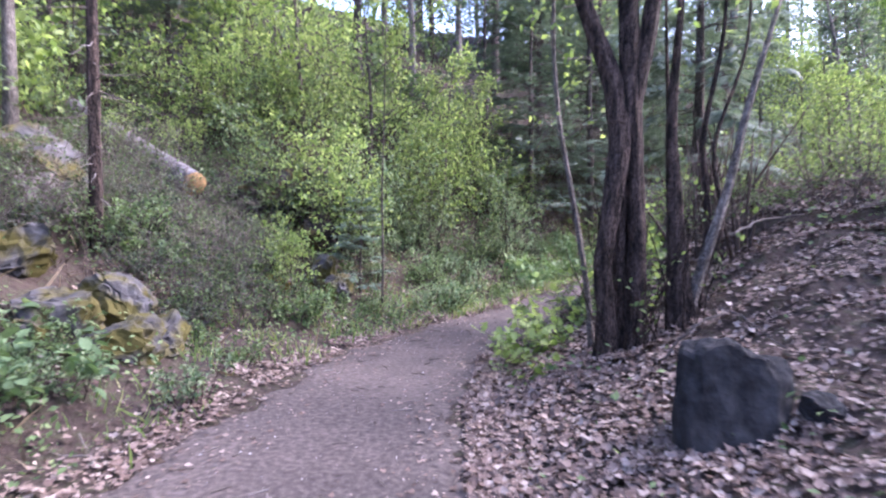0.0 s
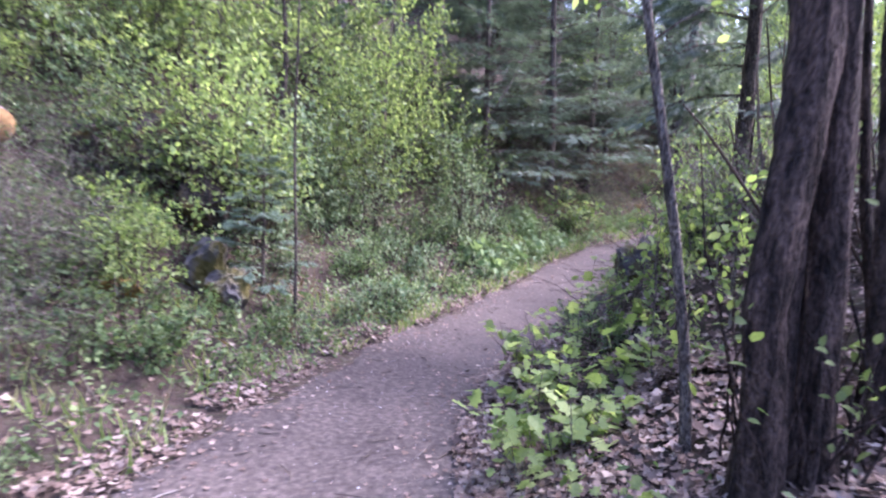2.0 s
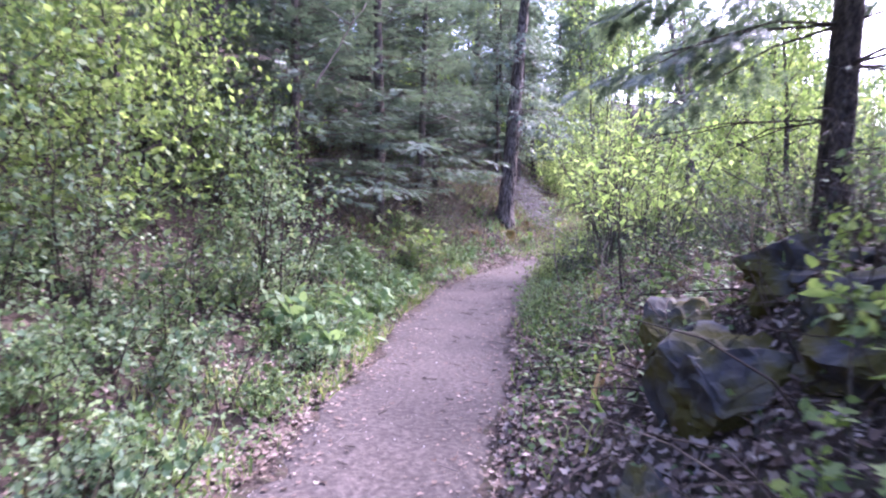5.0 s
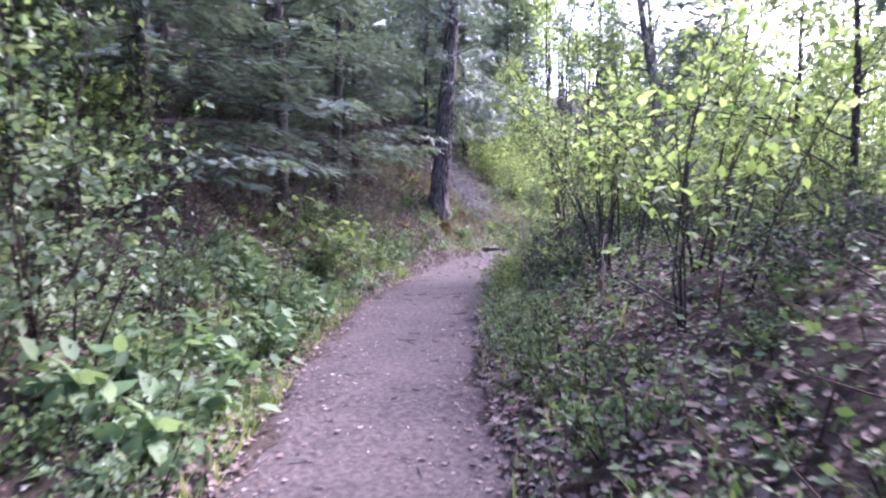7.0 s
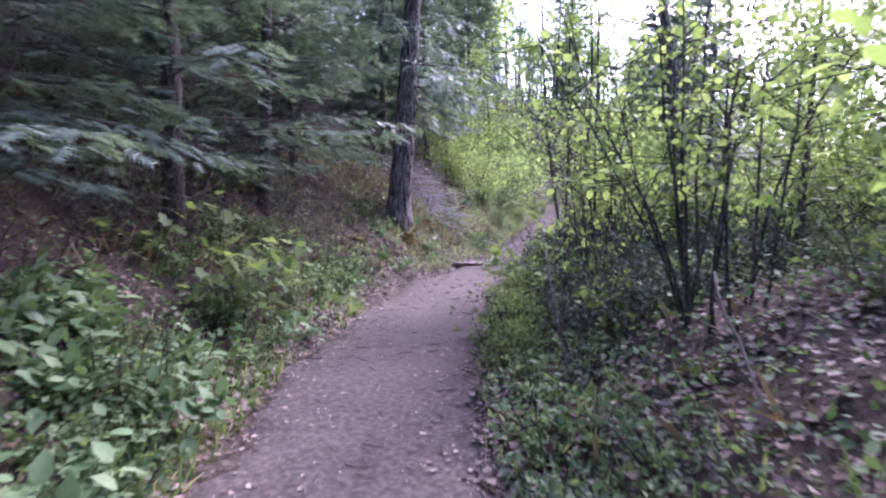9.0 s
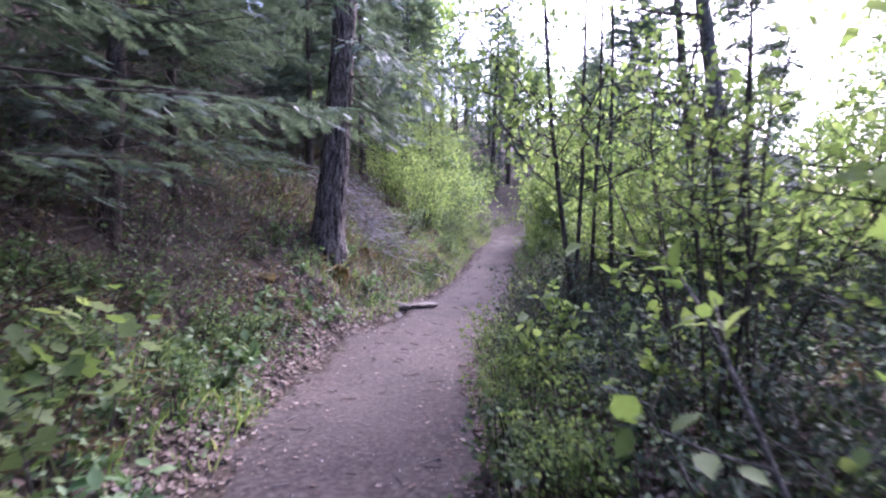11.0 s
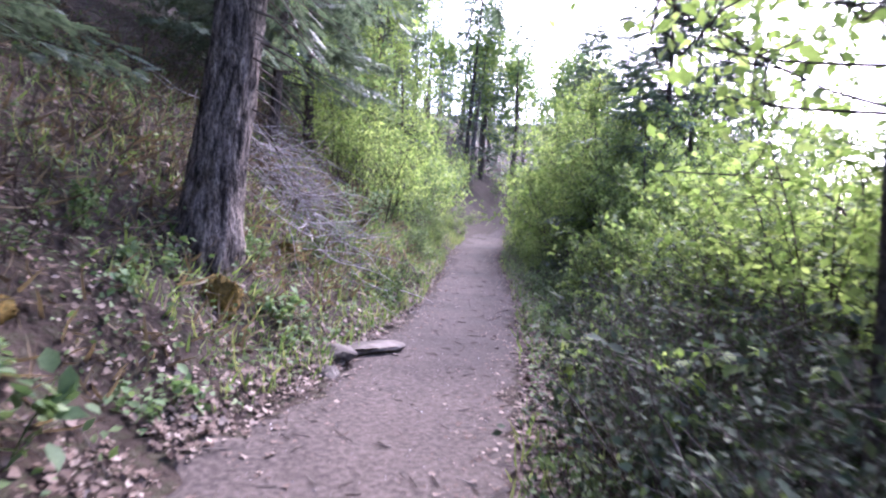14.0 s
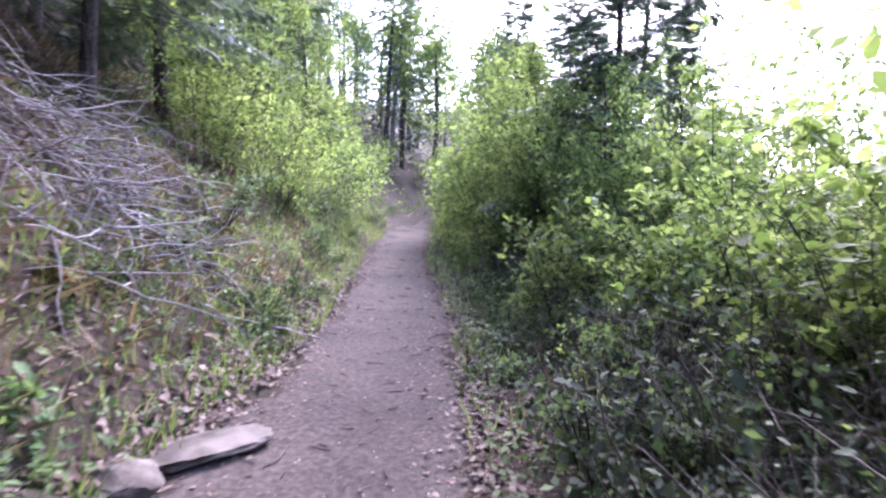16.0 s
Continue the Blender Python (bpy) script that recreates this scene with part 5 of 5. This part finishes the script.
# ---- sticks, dead branches, brush heap ----
def branch(pts, r0, label, material=M_TWIG, twigs=5, seed=0, name="dead_branch"):
    rng = np.random.default_rng(seed)
    p = np.array(pts, float)
    ob = thing(name, tuple(p[0]), label, "branch", "dead branches")
    t = np.linspace(0, len(p) - 1, 4 * len(p))
    fine = np.stack([np.interp(t, range(len(p)), p[:, k] - p[0, k]) for k in range(3)], -1) + rng.normal(0, 0.008, (4 * len(p), 3))
    bb = Builder()
    tube(bb, fine, np.linspace(r0, r0 * 0.35, len(t)), 6)
    for i in range(twigs):
        k = rng.integers(2, len(t) - 1)
        tp = curve_points(fine[k], rng.normal(0, 1, 3) + np.array((0, 0, 0.4)), rng.uniform(0.2, 0.6), 5, rng, 0, 0.15)
        tube(bb, tp, np.linspace(r0 * 0.4, r0 * 0.15, 5), 4, False)
    part("wood", bb, material, ob)
    return ob


branch([(2.2, 13.9, 3.1), (2.55, 13.95, 3.7), (2.9, 14.0, 4.3)], 0.016, "pale dead branch slanting up among the boughs", seed=1)
branch([(4.6, 11.47, 1.0), (4.59, 11.1, 0.88), (4.56, 10.62, 0.71), (4.42, 9.97, 0.48)], 0.009, "pale bent stick arching over the leaf litter", seed=2, twigs=2)
branch([(6.05, 12.8, 1.2), (5.35, 12.2, 0.7), (4.92, 12.4, 0.3)], 0.009, "thin pale stick leaning out of the leaf litter", seed=3, twigs=2)
branch([(1.35, 3.55, 0.6), (1.5, 3.45, 0.85), (1.75, 3.5, 0.95), (2.0, 3.3, 0.75)], 0.009, "pale stick lying over the boulder", seed=4, twigs=1)
branch([(2.6, 5.2, 1.35), (3.1, 5.6, 1.5), (3.7, 5.9, 1.55)], 0.015, "pale dead branch lying on the leafy bank", seed=5)
branch([(10.8, 19.2, 3.7), (12.2, 20.4, 4.1), (13.4, 21.6, 3.8)], 0.012, "dark bare branch hanging over the trail", M_DARKBARK, 8, 6)

heap = thing("brush_heap", (11.9, 23.0, height(11.9, 23.0)), "heap of pale grey dead twigs on the bank", "brush")
bb = Builder()
rng = np.random.default_rng(9)
for i in range(300):
    x, y = rng.normal(0, 0.5), rng.normal(0, 0.55)
    z = height(11.9 + x, 23 + y) - height(11.9, 23.0) + rng.uniform(0.0, 0.5)
    pts = curve_points((x, y, z), (rng.normal(0.5, 0.8), rng.normal(-0.5, 0.8), rng.normal(-0.3, 0.45)), rng.uniform(0.3, 1.0), 6, rng, -0.2, 0.2)
    tube(bb, pts, np.linspace(0.008, 0.002, 6), 4, False)
part("twig", bb, chip_material("pale_twig", [(0, (0.14, 0.125, 0.125)), (1, (0.38, 0.35, 0.35))]), heap, kind="stuff")



def leafy_shoot(pts, r0, leaf, count, label, seed, bark=M_GREYBARK, side=3, reach=0.35):
    """One curved stem from the ground with side twigs and large fresh leaves."""
    rng = np.random.default_rng(seed)
    p = np.array(pts, float)
    p[0, 2] = height(p[0, 0], p[0, 1]) - 0.05
    ob = thing("leafy_shoot", tuple(p[0]), label, "sapling", "leafy shoots")
    t = np.linspace(0, len(p) - 1, 6 * (len(p) - 1) + 1)
    fine = np.stack([np.interp(t, range(len(p)), p[:, k] - p[0, k]) for k in range(3)], -1)
    for i in range(3):
        fine[1:-1] = (fine[:-2] + 2 * fine[1:-1] + fine[2:]) / 4
    bs, bl = Builder(), Builder()
    tube(bs, fine, np.linspace(r0, r0 * 0.35, len(t)), 6)
    part("stem", bs, bark, ob)
    for i in range(side + 1):
        if i == side:
            tp = fine[-7:]
        else:
            q0 = fine[int(rng.uniform(0.35, 0.95) * (len(t) - 1))]
            tp = curve_points(q0, (*rng.normal(0, 1, 2), 0.35), reach * rng.uniform(0.6, 1.2), 5, rng, 0.1, 0.1)
            bt = Builder()
            tube(bt, tp, np.linspace(r0 * 0.45, r0 * 0.2, 5), 4, False)
            part("twig", bt, bark, ob)
        m = count // (side + 1)
        at = tp[rng.integers(1, len(tp), m)] + rng.normal(0, 0.012, (m, 3))
        leaves(bl, OVATE, at, rng.normal(0, 0.8, (m, 3)) + np.array((0, 0, 0.15)), rng.normal(0, 0.35, (m, 3)) + np.array((0, 0, 1)), leaf * rng.uniform(0.6, 1.2, m))
    part("foliage", bl, M_BRIGHT, ob, kind="stuff")
    return ob


leafy_shoot([(6.0, 13.7, 0), (5.98, 13.86, 0.95), (6.2, 14.15, 1.4), (6.42, 14.4, 1.62)], 0.012, 0.1, 26, "pale slanting shoot with a few large fresh leaves", 1)
leafy_shoot([(12.7, 16.5, 0), (12.5, 16.7, 1.4), (12.1, 17.2, 2.2), (11.15, 17.95, 2.15)], 0.012, 0.11, 40, "arching shoot hanging over the trail's verge with large leaves", 2, M_DARKBARK)
for i, (x, y, h, dx, dy) in enumerate(((7.65, 15.45, 0.75, -0.1, 0.1), (8.1, 15.75, 0.9, 0.1, 0.1), (7.35, 14.95, 0.7, 0.05, -0.1), (8.7, 16.2, 0.8, -0.1, -0.05), (7.9, 15.1, 0.9, 0.1, 0), (10.9, 18.2, 0.7, 0, 0.1), (10.1, 17.4, 0.75, 0.1, 0))):
    z = height(x, y)
    leafy_shoot([(x, y, 0), (x + dx, y + dy, z + h * 0.6), (x + dx * 2.5, y + dy * 2.5, z + h)], 0.008, 0.095, 48, "fresh green shoot with broad leaves among brambles", 10 + i, M_DARKBARK, 5, 0.3)
for i, (x, y, h) in enumerate(((2.5, 7.3, 0.5), (2.3, 6.9, 0.5), (2.8, 7.0, 0.6), (2.2, 6.4, 0.8))):
    z = height(x, y)
    leafy_shoot([(x, y, 0), (x - 0.05, y - 0.05, z + h * 0.6), (x - 0.15, y - 0.1, z + h)], 0.007, 0.065, 70, "slender shoot with fresh yellow-green leaves on the mound", 30 + i, M_GREYBARK, 6, 0.3)

# ---- leaf litter, twigs, grass and undergrowth ----
rng = np.random.default_rng(77)


def strew(n, stations, out, power=1.0, keep=None):
    """n places on a stretch of bank or trail, on the ground, with the ground's slope."""
    st = rng.uniform(*stations, n)
    e = out[0] + (out[1] - out[0]) * rng.uniform(0, 1, n) ** power
    i = np.clip(np.searchsorted(STATION, st) - 1, 0, len(SEG) - 1)
    u = SEG[i] / SEGLEN[i][:, None]
    d = e + np.sign(e) * np.interp(st, HALF_AT, HALF)
    p = TRAIL[i, :2] + ((st - STATION[i]) / SEGLEN[i])[:, None] * SEG[i] + d[:, None] * np.stack([u[:, 1], -u[:, 0]], -1)
    st2, e2 = edge_of(p[:, 0], p[:, 1])
    ok = np.abs(e2) >= min(abs(out[0]), abs(out[1])) - 0.06
    if keep is not None:
        ok &= keep(p[:, 0], p[:, 1])
    p = p[ok]
    z = land(p[:, 0], p[:, 1])
    gxx = (land(p[:, 0] + 0.05, p[:, 1]) - z) / 0.05
    gyy = (land(p[:, 0], p[:, 1] + 0.05) - z) / 0.05
    return np.column_stack([p, z]), unit(np.column_stack([-gxx, -gyy, np.ones(len(p))]))


def patchy(f, ph, cut):
    return lambda x, y: wave(x, y, f, ph) + rng.normal(0, 0.35, x.shape) > cut


litter = Builder()
for n, s, o, pw, keep in ((30000, (29, 38.5), (0.02, 5), 1.25, None), (17000, (29, 37), (0.02, 1.8), 1.2, None), (8000, (38.5, 41), (0.02, 4), 1.2, None), (15000, (41, 50), (0.02, 4), 1.2, None), (6500, (27, 41), (-0.02, -3), 1.4, None), (9000, (41, 53), (-0.05, -2.5), 1.2, None),
                          (5000, (28, 42), (0.001, 0.3), 1.0, None), (3500, (28, 42), (-0.001, -0.4), 1.0, None), (5000, (42, 64), (0.001, 0.35), 1.0, None), (5000, (42, 64), (-0.001, -0.35), 1.0, None),
                          (3600, (49, 62), (0.02, 2.0), 1.8, None), (5000, (52, 62), (-0.05, -3), 1.0, None), (2600, (28, 62), (0.001, -0.35), 1.0, None)):
    p, nn = strew(n, s, o, pw, keep)
    m = len(p)
    leaves(litter, DEAD, p + nn * rng.uniform(0.004, 0.05, (m, 1)), rng.normal(0, 1, (m, 3)) * np.array((1, 1, 0.25)), nn + rng.normal(0, 0.25, (m, 3)), 0.022 + 0.045 * rng.uniform(0, 1, m) ** 1.6)
tagged(new("leaf_litter", litter.mesh("leaf_litter", M_LITTER, False)), "dry brown and pink-grey maple leaves covering the ground", "leaf litter", kind="stuff")

on_trail = Builder()
st = rng.uniform(29, 70, 12000)
off = rng.uniform(-1, 1, 12000)
i = np.clip(np.searchsorted(STATION, st) - 1, 0, len(SEG) - 1)
u = SEG[i] / SEGLEN[i][:, None]
d = np.sign(off) * np.abs(off) ** 0.34 * np.interp(st, HALF_AT, HALF) * 1.12
p = TRAIL[i, :2] + ((st - STATION[i]) / SEGLEN[i])[:, None] * SEG[i] + d[:, None] * np.stack([u[:, 1], -u[:, 0]], -1)
z = land(p[:, 0], p[:, 1]) + 0.028
leaves(on_trail, DEAD, np.column_stack([p, z]), rng.normal(0, 1, (12000, 3)) * np.array((1, 1, 0.1)), np.array((0, 0, 1)) + rng.normal(0, 0.2, (12000, 3)), 0.01 + 0.045 * rng.uniform(0, 1, 12000) ** 2.2)
tagged(new("trail_leaves", on_trail.mesh("trail_leaves", M_LITTER, False)), "scattered dead leaf scraps on the dirt trail", "leaf litter", kind="stuff")

twigs, pebbles = Builder(), Builder()
for k in range(1100):
    s = rng.uniform(29, 66)
    e = rng.uniform(-1.6, 1.6)
    i = int(np.clip(np.searchsorted(STATION, s) - 1, 0, len(SEG) - 1))
    u = SEG[i] / SEGLEN[i]
    x, y = TRAIL[i, :2] + (s - STATION[i]) * u + e * np.array((u[1], -u[0]))
    a, ln = rng.uniform(0, 6.28), rng.uniform(0.04, 0.28) * (1.4 if abs(e) > 0.8 else 0.6)
    t = np.linspace(-0.5, 0.5, 4) * ln
    px_, py_ = x + t * math.cos(a), y + t * math.sin(a)
    tube(twigs, np.column_stack([px_, py_, land(px_, py_) + 0.03 + rng.uniform(0, 0.006, 4)]), np.array((0.004, 0.005, 0.004, 0.002)), 4, False)
tagged(new("fallen_twigs", twigs.mesh("fallen_twigs", M_TWIG)), "small fallen twigs strewn over trail and verge", "twigs", kind="stuff")
slope_twigs = Builder()
for n, stn, o in ((2600, (43, 54), (-1.2, -6)), (900, (33, 39), (-1.6, -5)), (500, (54, 60), (-1.4, -4)), (600, (38, 42), (0.8, 3.5))):
    p, nn = strew(n, stn, o, 1.0)
    for at, up in zip(p, nn):
        tp = curve_points(at - up * 0.03, up * 0.5 + rng.normal(0, 0.8, 3) + np.array((0, 0, 0.35)), rng.uniform(0.25, 0.95), 4, rng, -0.6, 0.22)
        tube(slope_twigs, tp, np.linspace(rng.uniform(0.003, 0.008), 0.002, 4), 3, False)
tagged(new("slope_twigs", slope_twigs.mesh("slope_twigs", M_STALK)), "dark brown dead twigs and stalks tangled on the shaded slope", "twigs", kind="stuff")
octa = np.array([(1, 0, 0), (0, 1, 0), (-1, 0, 0), (0, -1, 0), (0, 0, 0.7), (0, 0, -0.7)], float)
octf = [(0, 1, 4), (1, 2, 4), (2, 3, 4), (3, 0, 4), (1, 0, 5), (2, 1, 5), (3, 2, 5), (0, 3, 5)]
for k in range(2600):
    s = rng.uniform(29, 66)
    e = rng.uniform(-0.8, 0.8)
    i = int(np.clip(np.searchsorted(STATION, s) - 1, 0, len(SEG) - 1))
    u = SEG[i] / SEGLEN[i]
    x, y = TRAIL[i, :2] + (s - STATION[i]) * u + e * np.array((u[1], -u[0]))
    pebbles.add(octa * rng.uniform(0.003, 0.011) * rng.uniform(0.6, 1.3, (6, 1)) + np.array((x, y, 0)), octf)
pv = np.concatenate(pebbles.v)
pv[:, 2] += land(pv[:, 0], pv[:, 1]) + 0.02
pebbles.v = [pv]
tagged(new("pebbles", pebbles.mesh("pebbles", M_PEBBLE, False)), "small pale pebbles pressed into the trail", "pebbles", kind="stuff")

herbs = Builder()
for n, s, o, pw, keep in ((22000, (27, 38), (-0.25, -7), 1.0, patchy(2.1, 0.5, -0.3)), (16000, (36, 50), (-0.05, -4), 1.3, patchy(1.7, 1.5, -0.5)), (16000, (48, 66), (-0.1, -4), 1.1, patchy(2.0, 0.2, -0.3)),
                          (3500, (31, 42), (0.3, 5), 1.0, patchy(2.4, 2.2, 0.35)), (12000, (40, 50), (0.08, 4), 1.1, patchy(2.2, 0.9, -0.3)), (26000, (48, 68), (0.1, 6), 1.2, patchy(1.8, 0.6, -0.6))):
    p, nn = strew(n, s, o, pw, keep)
    m = len(p)
    leaves(herbs, SIMPLE, p + np.array((0, 0, 1)) * (rng.uniform(0.02, 1, (m, 1)) ** 1.5 * 0.28), rng.normal(0, 1, (m, 3)) * np.array((1, 1, 0.4)), nn + rng.normal(0, 0.45, (m, 3)), rng.uniform(0.03, 0.075, m))
tagged(new("undergrowth", herbs.mesh("undergrowth", M_HERB, True)), "low green herbs and seedlings carpeting the banks", "undergrowth", kind="stuff")

grass = Builder()
for n, s, o, pw, keep in ((2500, (30, 38), (-0.05, -1.5), 1.0, patchy(2.6, 1.1, 0.4)), (6000, (38, 50), (-0.02, -1.0), 1.5, patchy(2.3, 0.2, -0.1)), (13000, (53, 74), (-0.1, -2.8), 1.1, patchy(2.0, 1.2, -0.4)), (4500, (54, 64), (-0.05, -1.4), 1.2, patchy(1.7, 0.6, 0.0)), (4000, (40, 66), (0.02, 1.2), 1.5, patchy(2.4, 0.8, 0.0))):
    p, nn = strew(n, s, o, pw, keep)
    m = len(p)
    leaves(grass, BLADE, p - nn * 0.01, np.array((0, 0, 1.0)) + rng.normal(0, 0.45, (m, 3)), rng.normal(0, 1, (m, 3)), rng.uniform(0.06, 0.22, m))
tagged(new("grass", grass.mesh("grass", M_GRASS, True)), "soft green grass along the foot of the banks", "grass", kind="stuff")
dry = Builder()
for n, s, o, pw, keep in ((12000, (47, 62), (-0.5, -4), 1.0, patchy(1.9, 0.4, -0.3)), (2500, (29, 40), (-0.4, -3), 1.0, patchy(2.2, 2.4, 0.2)), (2500, (40, 58), (0.3, 3), 1.0, patchy(2.2, 1.4, 0.2))):
    p, nn = strew(n, s, o, pw, keep)
    m = len(p)
    leaves(dry, BLADE, p, nn * 0.5 + np.array((0, 0, -0.1)) + rng.normal(0, 0.6, (m, 3)), rng.normal(0, 1, (m, 3)), rng.uniform(0.1, 0.35, m))
tagged(new("dry_grass", dry.mesh("dry_grass", M_DRYGRASS, True)), "tangled straw-coloured dry grass on the bank", "grass", kind="stuff")
